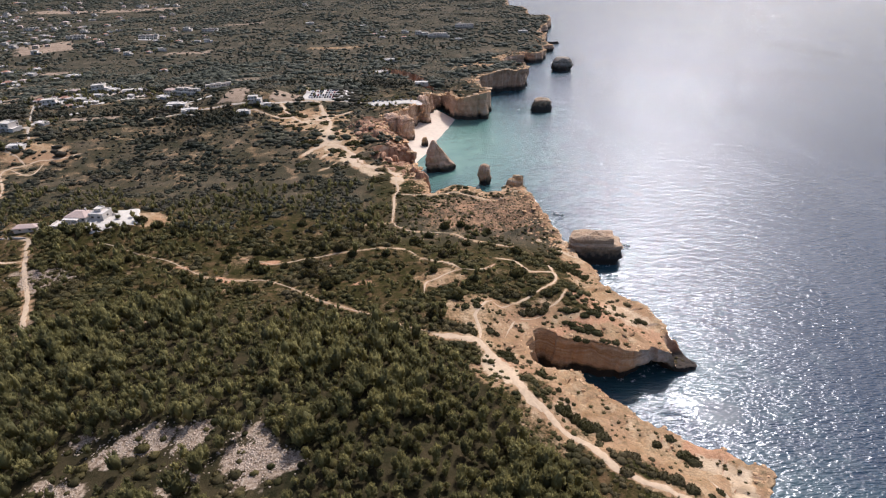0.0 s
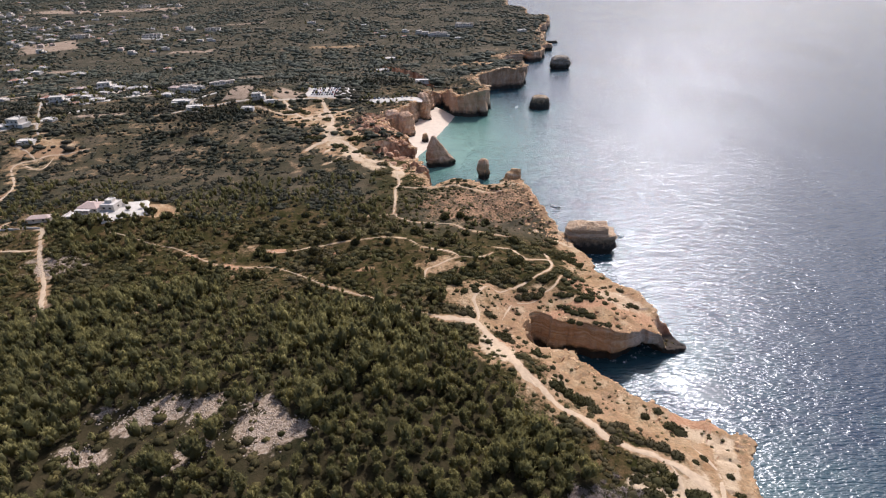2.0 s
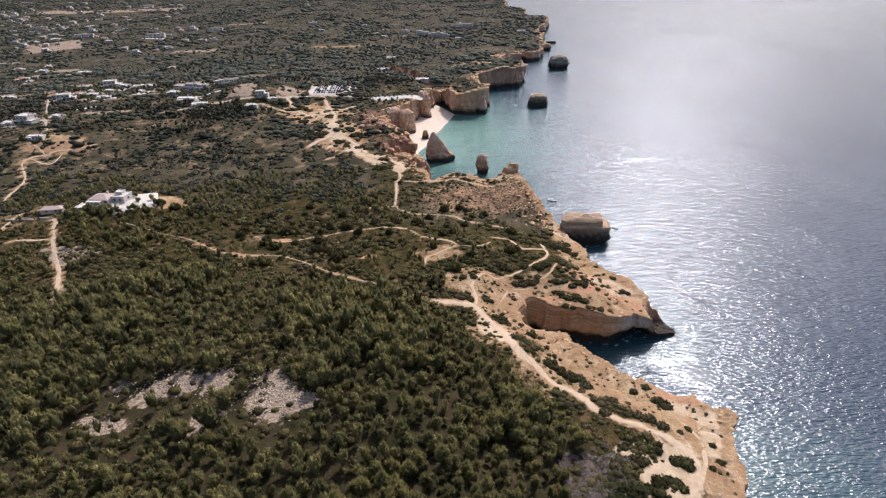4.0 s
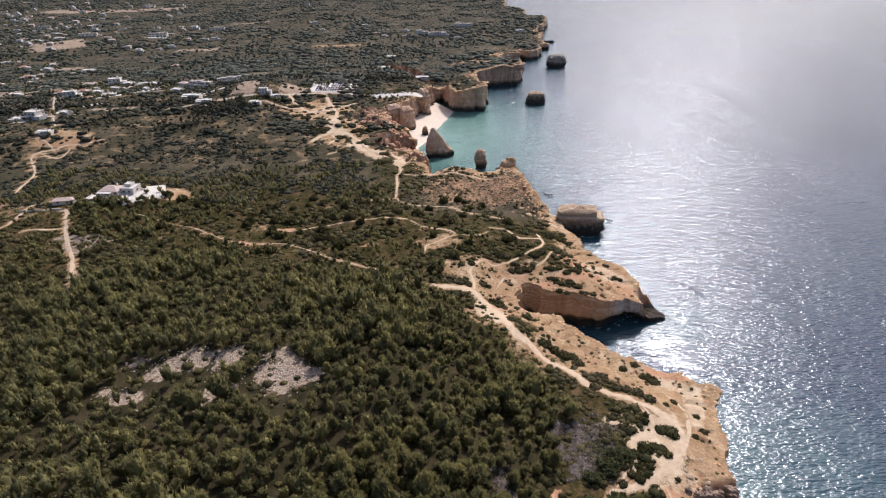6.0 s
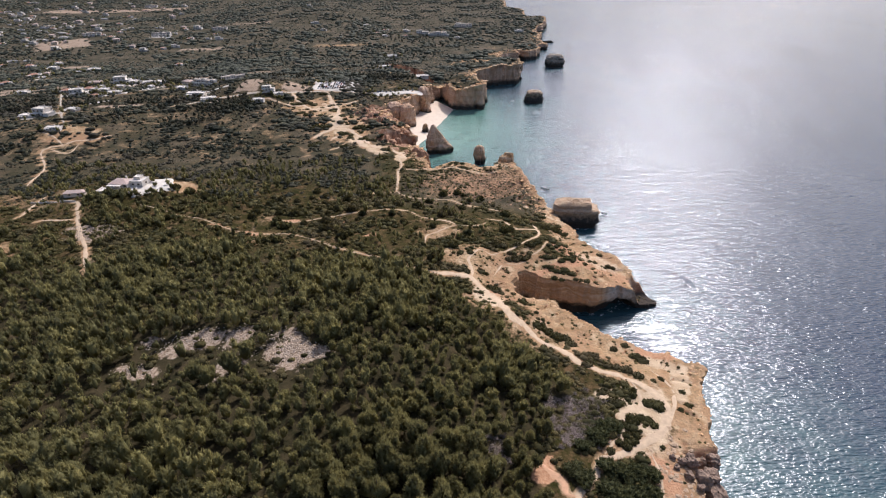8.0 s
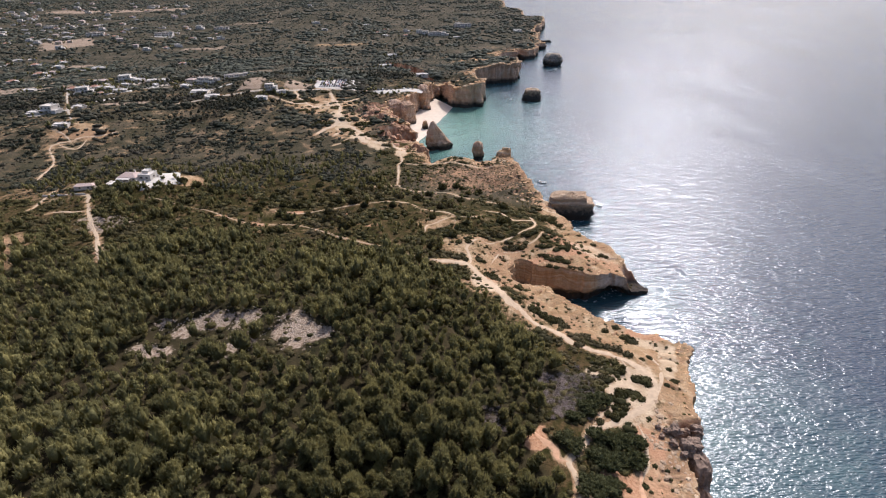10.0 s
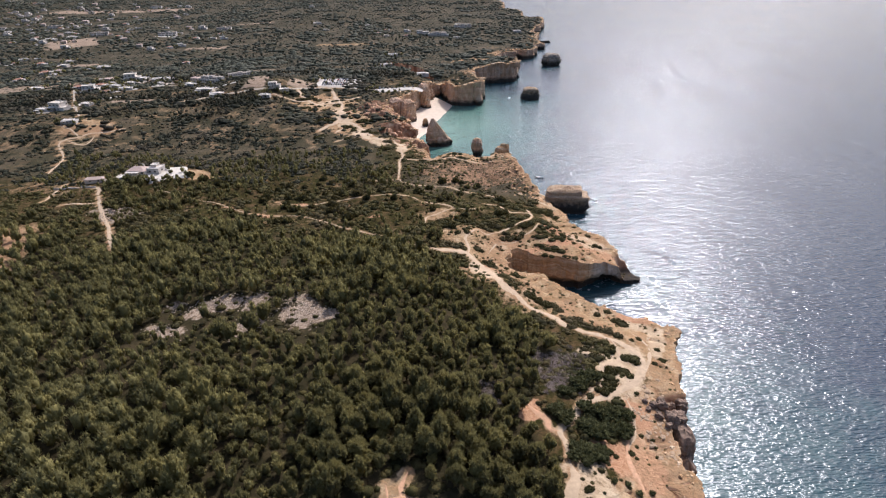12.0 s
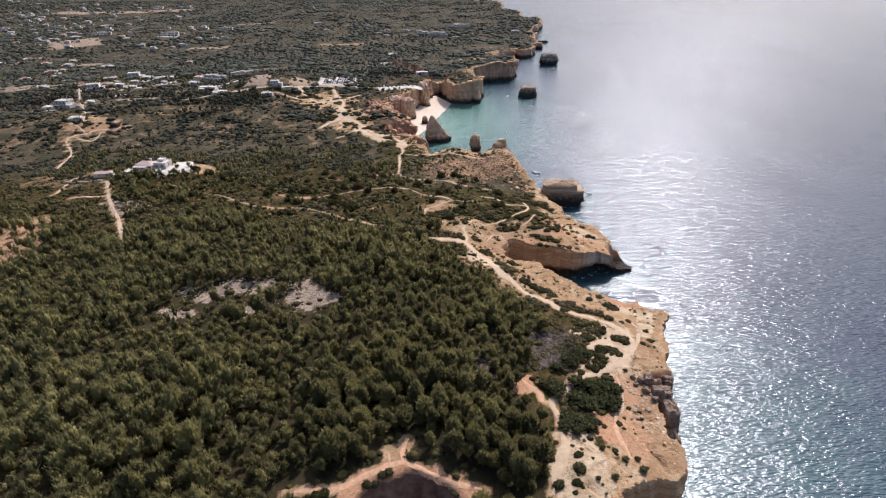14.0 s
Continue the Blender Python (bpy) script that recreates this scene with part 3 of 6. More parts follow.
def sea_material():
    m, nt, b = material("sea_water")
    shallow = maths(nt, "ADD", attr(nt, "shallow"), maths(nt, "MULTIPLY", maths(nt, "SUBTRACT", grain(nt, 16.0), 0.5), 0.35))
    c = ramp(nt, shallow, (0.05, (0.007, 0.024, 0.05)), (0.5, (0.052, 0.118, 0.108)), (0.9, (0.14, 0.25, 0.19)))
    foam = maths(nt, "ADD", attr(nt, "foam"), maths(nt, "MULTIPLY", maths(nt, "SUBTRACT", grain(nt, 3.5, 6, 0.75), 0.5), 2.2))
    f = ramp(nt, foam, (0.62, (0, 0, 0)), (0.85, (1, 1, 1)))
    nt.links.new(mix(nt, f, c, (0.75, 0.78, 0.78)), b.inputs["Base Color"])
    wind = ramp(nt, grain(nt, 70.0, 4, 0.6, (1.0, 0.5, 1)), (0.35, (0.16, 0.16, 0.16)), (0.62, (0.225, 0.225, 0.225)))
    wind = mix(nt, attr(nt, "calm"), wind, (0.1, 0.1, 0.1))
    nt.links.new(mix(nt, f, wind, (0.8, 0.8, 0.8)), b.inputs["Roughness"])
    b.inputs["IOR"].default_value = 1.405
    swell = grain(nt, 1.45, 2, 0.55, (0.4, 1.2, 1), 5)
    roll = grain(nt, 4.2, 2, 0.5, (0.35, 1.0, 1), 8)
    h = maths(nt, "ADD", maths(nt, "MULTIPLY", swell, 0.66), maths(nt, "MULTIPLY", roll, 0.7))
    h = maths(nt, "SUBTRACT", h, 0.68)      # about zero, so that a calm patch has no rim
    slick = ramp(nt, grain(nt, 34.0, 5, 0.62, (0.8, 0.35, 1)), (0.36, (0.72, 0.72, 0.72)), (0.54, (1, 1, 1)))
    ruffled = maths(nt, "SUBTRACT", 1.0, maths(nt, "MULTIPLY", attr(nt, "calm"), 0.95))
    bump(nt, b, maths(nt, "MULTIPLY", maths(nt, "MULTIPLY", h, slick), ruffled), 1.0, 1.0)
    return m


def leaf_material(name, lo, mid_, hi, size, through_light=0.4, dry=(0.12, 0.102, 0.045), tint_share=0.16):
    m, nt, b = material(name)
    g = node(nt, "ShaderNodeNewGeometry")
    per = maths(nt, "ADD", maths(nt, "MULTIPLY", g.outputs["Random Per Island"], 0.2), maths(nt, "ADD", maths(nt, "MULTIPLY", attr(nt, "tone"), 0.42), maths(nt, "MULTIPLY", grain(nt, size, 2), 0.62)))
    c = ramp(nt, per, (0.36, lo), (0.58, mid_), (0.82, hi))
    c = mix(nt, ramp(nt, grain(nt, 45.0, 3), (0.48, (0, 0, 0)), (0.66, (tint_share, tint_share, tint_share))), c, dry)
    nt.links.new(c, b.inputs["Base Color"])
    b.inputs["Roughness"].default_value = 0.75
    b.inputs["Specular IOR Level"].default_value = 0.1
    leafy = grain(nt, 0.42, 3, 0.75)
    # gaps between needles put into the colour: darker where the bump lies low
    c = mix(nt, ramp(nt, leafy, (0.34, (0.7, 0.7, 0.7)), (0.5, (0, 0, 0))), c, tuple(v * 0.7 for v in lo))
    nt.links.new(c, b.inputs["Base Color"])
    bump(nt, b, leafy, 0.8, 0.3)
    thin = node(nt, "ShaderNodeBsdfTranslucent")
    nt.links.new(mix(nt, 0.5, c, tuple(v * 1.5 for v in hi)), thin.inputs["Color"])
    both = node(nt, "ShaderNodeMixShader")
    both.inputs[0].default_value = through_light
    nt.links.new(b.outputs[0], both.inputs[1])
    nt.links.new(thin.outputs[0], both.inputs[2])
    nt.links.new(both.outputs[0], nt.nodes["Material Output"].inputs["Surface"])
    return m


M_GROUND, M_CLIFF, M_SEA = ground_material(), cliff_material("limestone_cliff", 0.0, 0.045), sea_material()
M_BAYCLIFF = cliff_material("pink_limestone_cliff", 0.0, 0.05, 0.75)
M_TANROCK = plain("tan_rock", (0.45, 0.31, 0.19), 0.95, 0.45, 0.8)
M_BROWNROCK = plain("broken_brown_rock", (0.29, 0.195, 0.135), 0.95, 0.6, 1.1)
M_PATH = plain("trodden_sand", (0.53, 0.385, 0.245), 0.95, 0.25, 1.6)
M_ROAD = plain("pale_gravel_road", (0.46, 0.385, 0.29), 0.95, 0.2, 2.5)
M_SAND = plain("beach_sand", (0.66, 0.53, 0.40), 0.95, 0.15, 4.0)
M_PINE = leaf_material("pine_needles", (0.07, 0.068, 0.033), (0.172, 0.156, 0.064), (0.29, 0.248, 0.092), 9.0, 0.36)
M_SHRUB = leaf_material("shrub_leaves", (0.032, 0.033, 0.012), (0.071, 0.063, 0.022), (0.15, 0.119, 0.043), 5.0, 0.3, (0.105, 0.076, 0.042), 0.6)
# distant leaves: haze put into the colour as a bluish grey
M_FARLEAF = leaf_material("hazed_grey_leaves", (0.064, 0.068, 0.046), (0.1, 0.102, 0.07), (0.14, 0.135, 0.096), 9.0, 0.3, (0.13, 0.115, 0.09))
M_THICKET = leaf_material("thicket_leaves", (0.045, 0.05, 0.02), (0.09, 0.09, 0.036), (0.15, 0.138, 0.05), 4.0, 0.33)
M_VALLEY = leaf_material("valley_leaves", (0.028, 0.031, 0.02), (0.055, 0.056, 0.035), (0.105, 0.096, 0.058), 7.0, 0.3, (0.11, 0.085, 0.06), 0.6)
M_DRY = plain("dry_twigs", (0.36, 0.28, 0.23), 0.9, 0.4, 0.6)
M_BARK = plain("bark", (0.10, 0.07, 0.05), 0.95, 0.4, 0.3)
M_GREYROCK = cliff_material("tan_grey_rock", 0.4, 0.03)
M_DARKROCK = cliff_material("weathered_grey_rock", 0.85, 0.036)
M_EARTH = plain("trodden_red_earth", (0.6, 0.345, 0.195), 0.95, 0.35, 1.4)
M_STONE = plain("pale_limestone", (0.5, 0.385, 0.28), 0.9, 0.4, 0.7)
M_WHITE = plain("white_render", (0.64, 0.57, 0.49), 0.8, 0.2, 2.0)
M_CREAM = plain("cream_render", (0.55, 0.46, 0.37), 0.8, 0.2, 2.0)
M_TILE = plain("terracotta_tiles", (0.42, 0.21, 0.13), 0.85, 0.3, 0.8)
M_PALETILE = plain("bleached_tiles", (0.52, 0.38, 0.31), 0.85, 0.25, 0.8)
M_PAVE = plain("white_paving", (0.58, 0.515, 0.43), 0.9, 0.22, 3.0)
M_WOOD = plain("weathered_wood", (0.16, 0.11, 0.07), 0.8, 0.3, 0.3)
M_TYRE = plain("tyre_rubber", (0.03, 0.03, 0.03), 0.8, 0.2, 0.2)
M_GLASS = plain("window_glass", (0.03, 0.035, 0.04), 0.08, 0.3, 2.0)
M_REDROCK = plain("red_washed_rock", (0.48, 0.265, 0.15), 0.95, 0.5, 2.2)

# ---- building blocks ----


def mesh_of(name, verts, faces, mat, smooth=False, attrs=None):
    """A mesh from arrays of vertices and of faces that all have the same number of corners."""
    verts, faces = np.asarray(verts, np.float32), np.asarray(faces, np.int32)
    me = bpy.data.meshes.new(name)
    n, k = faces.shape
    me.vertices.add(len(verts))
    me.vertices.foreach_set("co", verts.ravel())
    me.loops.add(n * k)
    me.loops.foreach_set("vertex_index", faces.ravel())
    me.polygons.add(n)
    me.polygons.foreach_set("loop_start", np.arange(0, n * k, k, dtype=np.int32))
    me.polygons.foreach_set("use_smooth", np.full(n, smooth))
    for key, value in (attrs or {}).items():
        a = me.attributes.new(key, "FLOAT", "POINT")
        a.data.foreach_set("value", np.asarray(value, np.float32).ravel())
    me.materials.append(mat)
    me.update(calc_edges=True)
    return me


def grid_faces(rows, cols):
    i = np.arange(rows - 1)[:, None] * cols + np.arange(cols - 1)[None]
    i = i.ravel()
    return np.c_[i, i + 1, i + cols + 1, i + cols]


def part(name, bm, mat, parent, label=""):
    """Links a bmesh as one mesh object under a thing or a part."""
    me = bpy.data.meshes.new(name)
    bm.to_mesh(me)
    bm.free()
    me.materials.append(mat)
    ob = new(name, me)
    ob.parent = parent
    if label:
        tagged(ob, label)
    return ob


def box(bm, x0, y0, z0, x1, y1, z1, bevel=0.0):
    r = bmesh.ops.create_cube(bm, size=1)
    bmesh.ops.transform(bm, matrix=Matrix.LocRotScale(((x0 + x1) / 2, (y0 + y1) / 2, (z0 + z1) / 2), None, (x1 - x0, y1 - y0, z1 - z0)), verts=r["verts"])
    if bevel:
        edges = list({e for v in r["verts"] for e in v.link_edges})
        bmesh.ops.bevel(bm, geom=edges, offset=bevel, segments=1, affect="EDGES")
    return bm


def boxes(*sizes, bevel=0.0):
    bm = bmesh.new()
    for s in sizes:
        box(bm, *s, bevel=bevel)
    return bm


def spaced(*stretches):
    """Coordinates from stretches of (start, end, spacing)."""
    out = [np.arange(a, b, s) for a, b, s in stretches]
    return np.concatenate(out + [[stretches[-1][1]]])


# ---- ground, cliffs and sea ----
def make_ground():
    gx = spaced((-4000, -1500, 125), (-1500, -700, 20), (-700, -330, 6), (-330, -130, 3.4), (-130, 126, 1.7), (126, 300, 8), (300, 2600, 115))
    gy = spaced((-1500, -150, 90), (-150, -6, 8), (-6, 250, 1.6), (250, 430, 2.4), (430, 620, 2.6), (620, 800, 4.5), (800, 2000, 12), (2000, 4900, 145))
    x, y = np.meshgrid(gx, gy)
    d = inland(x, y)
    w = off_way(x, y)
    z = height(x, y)
    drop = step(8.0, 10.0, d)
    z = z * drop + (-9.0 - np.clip(-d, 0, 60) * 0.12) * (1 - drop)
    bare, stone, field, wood = ground_kind(x, y, d, w)
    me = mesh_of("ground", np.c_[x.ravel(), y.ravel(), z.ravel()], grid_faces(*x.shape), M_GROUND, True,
                 dict(bare=bare, stone=stone, field=field, wood=wood, sand=opened(x, y, "sand"), earth=opened(x, y, "earth"), dry=tint_share(x, y), pit=pit(x, y)))
    tagged(new("ground", me), "dry scrubland plateau of brown soil and sand paths", "ground", kind="structure")


def make_cliffs():
    """The rim, the face down to the sea bed, and a strip of turf behind the rim, in three stretches of coast."""
    line, nrm, s = COAST, COAST_N, COAST_S
    back = [14.0, 10.5, 7.5, 5.0, 3.0, 1.4, 0.5]
    downs = np.r_[0.0, 0.012, np.linspace(0.04, 1.0, 30)]
    ends = [("cliff_near", -300, 305), ("cliff_ridge", 303, 480), ("cliff_bay", 478, 800), ("cliff_far", 796, 9999)]
    for name, y0, y1 in ends:
        idx = np.where((line[:, 1] > y0) & (line[:, 1] < y1))[0]
        idx = np.arange(idx[0], idx[-1] + 1)
        L, N, S = line[idx], nrm[idx], s[idx]
        rows = []
        for b in back:
            p = L - N * b
            folded = inland(p[:, 0], p[:, 1]) < b - 0.5      # tucked under where the rim turns sharply
            rows.append(np.c_[p, height(p[:, 0], p[:, 1]) + 0.06 - 0.18 * (b > 12) - 0.7 * folded * (b > 4)])
        top = rows[-1][:, 2] - 0.12
        for q in downs:
            zz = top * (1 - q) - 3.0 * q
            # ledges of harder beds, buttresses, hollows
            ledge = (vnoise(zz / 2.1 + S * 0.01, S / 25.0) - 0.5) * 1.5
            butt = ((fbm(S, zz * 0.22, 14.0, 4) - 0.5) * 5.0 + (fbm(S + 33, zz * 0.8, 5.0, 4) - 0.5) * 2.8) * step(0.0, 0.22, q)
            hollow = -4.2 * step(0.52, 0.74, fbm(S + 500, zz * 0.5, 17.0, 3)) * step(0.30, 0.62, q) * (1 - step(0.93, 1.0, q) * 0.3)
            if name == "cliff_bay":     # fluted by rain
                butt = butt * (1.2 + 1.0 * (1 - step(585, 610, L[:, 1]))) - 4.2 * (1 - step(0.0, 0.3, np.abs(fbm(S + 91, zz * 0.3, 24.0, 4) - 0.5) * 2)) * step(0.0, 0.25, q)
            out = 0.2 + 2.2 * q ** 1.5 + ledge * step(0.0, 0.06, q) + butt + hollow
            # the cave in the side of the headland
            cave = np.exp(-((L[:, 0] - 100) / 1.8) ** 2 - ((L[:, 1] - 210) / 6.0) ** 2) * step(0.42, 0.62, q)
            out = out - 4.5 * cave
            # the sea has cut back the foot of the headland
            foot = step(52, 62, L[:, 0]) * (1 - step(106, 110, L[:, 0])) * step(200, 205, L[:, 1]) * (1 - step(219, 223, L[:, 1]))
            out = out - 3.2 * foot * step(0.5, 0.66, q)
            p = L + N * out[:, None]
            rows.append(np.c_[p, zz])
        v = np.array(rows)
        r, c = v.shape[:2]
        x, y = v[:, :, 0], v[:, :, 1]
        d = np.repeat(np.r_[back, np.zeros(len(downs))][:, None], c, 1)
        w = off_way(x, y)
        bare, stone, field, wood = ground_kind(x, y, d, w)
        me = mesh_of(name, v.reshape(-1, 3), grid_faces(r, c), M_GROUND, True, dict(pale=np.exp(-((x - 97) / 10) ** 4 - ((y - 212) / 12) ** 4), bare=bare, stone=stone, field=field, wood=wood, sand=opened(x, y, "sand"), earth=opened(x, y, "earth"), dry=tint_share(x, y), pit=pit(x, y)))
        me.materials.append(M_BAYCLIFF if name in ("cliff_bay", "cliff_far") else M_CLIFF)
        which = np.zeros((r - 1, c - 1), np.int32)
        which[len(back):] = 1
        me.polygons.foreach_set("material_index", which.ravel())
        me.polygons.foreach_set("use_smooth", which.ravel() == 0)
        tagged(new(name, me), "layered ochre limestone sea cliff with ledges and hollows", "cliff", kind="structure")


STACKS = []     # centre and reach of each rock in the sea


def make_sea():
    gx = spaced((-4000, -200, 200), (-200, 0, 5), (0, 170, 2.4), (170, 500, 12), (500, 4900, 220))
    gy = spaced((-1500, -60, 60), (-60, 150, 4.0), (150, 270, 2.4), (270, 420, 4.0), (420, 860, 5), (860, 2000, 14), (2000, 4900, 145))
    x, y = np.meshgrid(gx, gy)
    d = -inland(x, y)
    for sx, sy, reach in STACKS:
        d = np.minimum(d, np.hypot(x - sx, y - sy) - reach)
    # turquoise shallows, spread wider so the colour also carries the bay's glitter
    bay = np.exp(-((x - 20) / 92) ** 2 - ((y - 560) / 130) ** 2)
    shallow = np.clip(np.exp(-np.maximum(d, 0) / 26.0) * 0.26 + bay * 0.78 * step(0, 40, 150 - d)
                      + 0.2 * np.exp(-((x - 150) / 70) ** 2 - ((y - 60) / 90) ** 2), 0, 1)
    foam = np.exp(-np.maximum(d, 0) / 3.0) * 0.48 + 0.12 * np.exp(-((x - 95) / 18) ** 2 - ((y - 185) / 18) ** 2)
    # slicks and the lee of the headland, where the wind does not ruffle the water
    calm = np.zeros(x.shape)
    wob = (fbm(x, y, 9.0, 3) - 0.5) * 1.6
    for cx, cy, a, b, turn, much in ((147, 241, 13, 2.2, -76, 1.0), (129, 216, 11, 2.4, -84, 0.8), (116, 188, 16, 11, -60, 0.72), (151, 263, 9, 1.6, -76, 0.6),
                                     (104, 302, 16, 2.0, -15, 0.6), (150, 205, 22, 3, -70, 0.45)):
        dx, dy, t = x - cx, y - cy, radians(turn)
        u, v = dx * math.cos(t) + dy * math.sin(t), -dx * math.sin(t) + dy * math.cos(t)
        calm = np.maximum(calm, much * (1 - step(0.5, 1.15, np.hypot(u / a, v / b) + wob)))
    me = mesh_of("sea", np.c_[x.ravel(), y.ravel(), 0 * x.ravel()], grid_faces(*x.shape), M_SEA, True, dict(shallow=shallow, foam=foam, calm=calm))
    tagged(new("sea", me), "blue-green rippled sea glittering in the sun", "water", kind="structure")


def make_beach():
    wl = smooth_line([(-24, 500), (-24, 512), (-22, 522), (-10, 553), (-3, 583), (7, 616), (16, 648)], 3.0)
    bk = smooth_line([(-38, 505), (-42, 520), (-56, 545), (-64, 572), (-55, 600), (-32, 640), (-14, 695)], 3.0)
    n = 70
    wl = wl[np.linspace(0, len(wl) - 1, n).astype(int)]
    bk = bk[np.linspace(0, len(bk) - 1, n).astype(int)]
    rows = []
    for q in np.linspace(-0.25, 1, 16):
        p = wl * (1 - q) + bk * q
        rows.append(np.c_[p, 4.2 * np.clip(q, 0, 1) ** 0.7 + np.minimum(q, 0) * 8 + (fbm(p[:, 0], p[:, 1], 8.0) - 0.5) * 0.5])
    v = np.array(rows)
    me = mesh_of("beach", v.reshape(-1, 3), grid_faces(16, n)[:, ::-1], M_SAND, True)
    tagged(new("beach", me), "pale pink-gold sand beach below the cliffs", "beach", kind="structure")


def make_ways():
    for width, line, kind in WAYS:
        tan = np.gradient(line, axis=0)
        tan /= np.linalg.norm(tan, axis=1)[:, None] + 1e-9
        nrm = np.c_[tan[:, 1], -tan[:, 0]]
        s = np.arange(len(line))
        end = 0.25 + 0.75 * step(0, 7, np.minimum(s, len(line) - 1 - s))
        rows = []
        for side in (-1, -0.5, 0, 0.5, 1):
            wob = 1 + 0.8 * (fbm(s, s * 0 + 40 * side + line[0, 0], 7.0, 2) - 0.5) + 0.7 * (vnoise(s / 1.7, s * 0 + 31 * side + line[0, 1]) - 0.5)
            p = line + nrm * (side * width / 2 * wob * end)[:, None]
            rows.append(np.c_[p, height(p[:, 0], p[:, 1]) + 0.16 - 0.14 * abs(side) - 0.05 * (side == 0)])
        v = np.array(rows)
        road = kind == "road"
        me = mesh_of(kind, v.reshape(-1, 3), grid_faces(5, len(line)), M_ROAD if road else M_EARTH if kind == "earth_path" else M_PATH, True)
        tagged(new(kind, me), "pale unpaved road of rolled gravel" if road else "reddish earth path round the sinkhole" if kind == "earth_path" else "trodden pale sand path through scrub", "path", kind="structure")


def sea_stack(name, label, x, y, a, b, turn, h, taper, seed, flat=0.6, lean=(0, 0), rock=None, rugged=0.8, undercut=(0.16, 1.6), square=3.2, cap=None):
    """A rock standing in the sea: an uneven drum, undercut at the water and broken on top."""
    STACKS.append((x, y, (a + b) / 2))
    ang = np.linspace(0, 2 * np.pi, 65)[:-1]
    lev = np.linspace(-3, h, 24)
    rows = []
    for zz in lev:
        q = max(zz, 0) / h
        r = (1 - taper * q ** 1.3) * (1 - undercut[0] * math.exp(-((zz - 1.0) / undercut[1]) ** 2))
        round_top = 1 - 0.4 * max(0, (q - 0.86) / 0.14) ** 2
        ca, sa = np.cos(ang), np.sin(ang)
        rag = 1 + (fbm(ca * 2 + seed, sa * 2 + zz * 0.12, 1.0, 5) - 0.5) * rugged + (vnoise(zz / 1.7 + ca * 0.6, sa * 0.7 + seed) - 0.5) * 0.2
        sq = (np.abs(ca) ** square + np.abs(sa) ** square) ** (-1 / square)
        rad = r * rag * round_top * sq
        u, v = a * rad * ca + lean[0] * q, b * rad * sa + lean[1] * q
        if cap and q > cap[0]:      # a smaller slab of thin beds on top, set back on one side
            u = np.minimum(u * 0.94, a * cap[1]) - 0.5 * (vnoise(zz / 0.9, seed) - 0.5)
            v = v * (0.86 - 0.3 * (q - cap[0])) + b * 0.08
        c, s = math.cos(radians(turn)), math.sin(radians(turn))
        up = zz + (fbm(u * 0.15 + seed, v * 0.15, 1.0, 3) - 0.5) * 2.4 * (q > 0.8) * (1 + flat)
        rows.append(np.c_[x + u * c - v * s, y + u * s + v * c, up])
    for k in (0.7, 0.4, 0.12):
        p = rows[23] * 1.0
        cen = p.mean(0)
        p = cen + (p - cen) * k
        p[:, 2] = rows[23][:, 2] * k + (1 - k) * (h + 0.8) + (fbm(p[:, 0], p[:, 1], 3.0) - 0.5) * 1.8 - 0.4
        rows.append(p)
    v = np.array(rows)
    r, c = v.shape[:2]
    i = (np.arange(r - 1)[:, None] * c + np.arange(c)[None]).ravel()
    j = (np.arange(r - 1)[:, None] * c + (np.arange(c)[None] + 1) % c).ravel()
    me = mesh_of(name, v.reshape(-1, 3), np.c_[i, j, j + c, i + c], rock or M_CLIFF)
    tagged(new(name, me), label, "rock", group="rocks standing in the sea")


make_ground()
make_cliffs()
sea_stack("rock_islet", "broad stepped limestone block just off the cliff", 96.5, 324, 16.5, 8.5, -8, 18.5, 0.03, 3.1, -0.2, rock=M_GREYROCK, rugged=0.26, undercut=(0.12, 3.5), square=7.0, cap=(0.72, 0.62))
sea_stack("rock_cone", "cone-shaped ochre rock standing off the beach", -2, 494, 14, 9, 10, 27, 0.84, 8.7, 0.2, (-6, 0), rock=M_BAYCLIFF, rugged=0.7)
sea_stack("rock_pillar", "slender upright rock pillar in turquoise water", 35, 456, 5.5, 5, 30, 17, 0.3, 5.2, rock=M_BAYCLIFF, rugged=1.1, undercut=(0.3, 4.0))
sea_stack("rock_islet", "squat flat-topped rock islet in the bay", 119, 672, 11.5, 7.5, 0, 15, 0.26, 2.6, 0.4, rock=M_GREYROCK, rugged=0.5, undercut=(0.0, 1.6), square=5.0)
sea_stack("rock_islet", "rounded grey rock islet far along the coast", 183, 886, 15, 11, 0, 19, 0.28, 6.4, rock=M_DARKROCK)
sea_stack("rock_pinnacle", "broken rock pinnacle on the tip of the ridge", 53, 394, 7.0, 5.0, 10, 31, 0.12, 4.4, 3.2, rugged=0.7)
sea_stack("rock_buttress", "brown rock buttress split from the cliff", 88.3, 71.5, 4.3, 5.0, 6, 24, 0.08, 1.3, 1.2, rock=M_BROWNROCK, rugged=0.6, undercut=(0.0, 1.6), square=5.0)
sea_stack("rock_buttress", "lower dark brown rock buttress at the cliff foot", 88.0, 64.5, 3.8, 4.2, -10, 17, 0.12, 3.9, 0.8, rock=M_BROWNROCK, rugged=0.7, undercut=(0.0, 1.6), square=4.0)
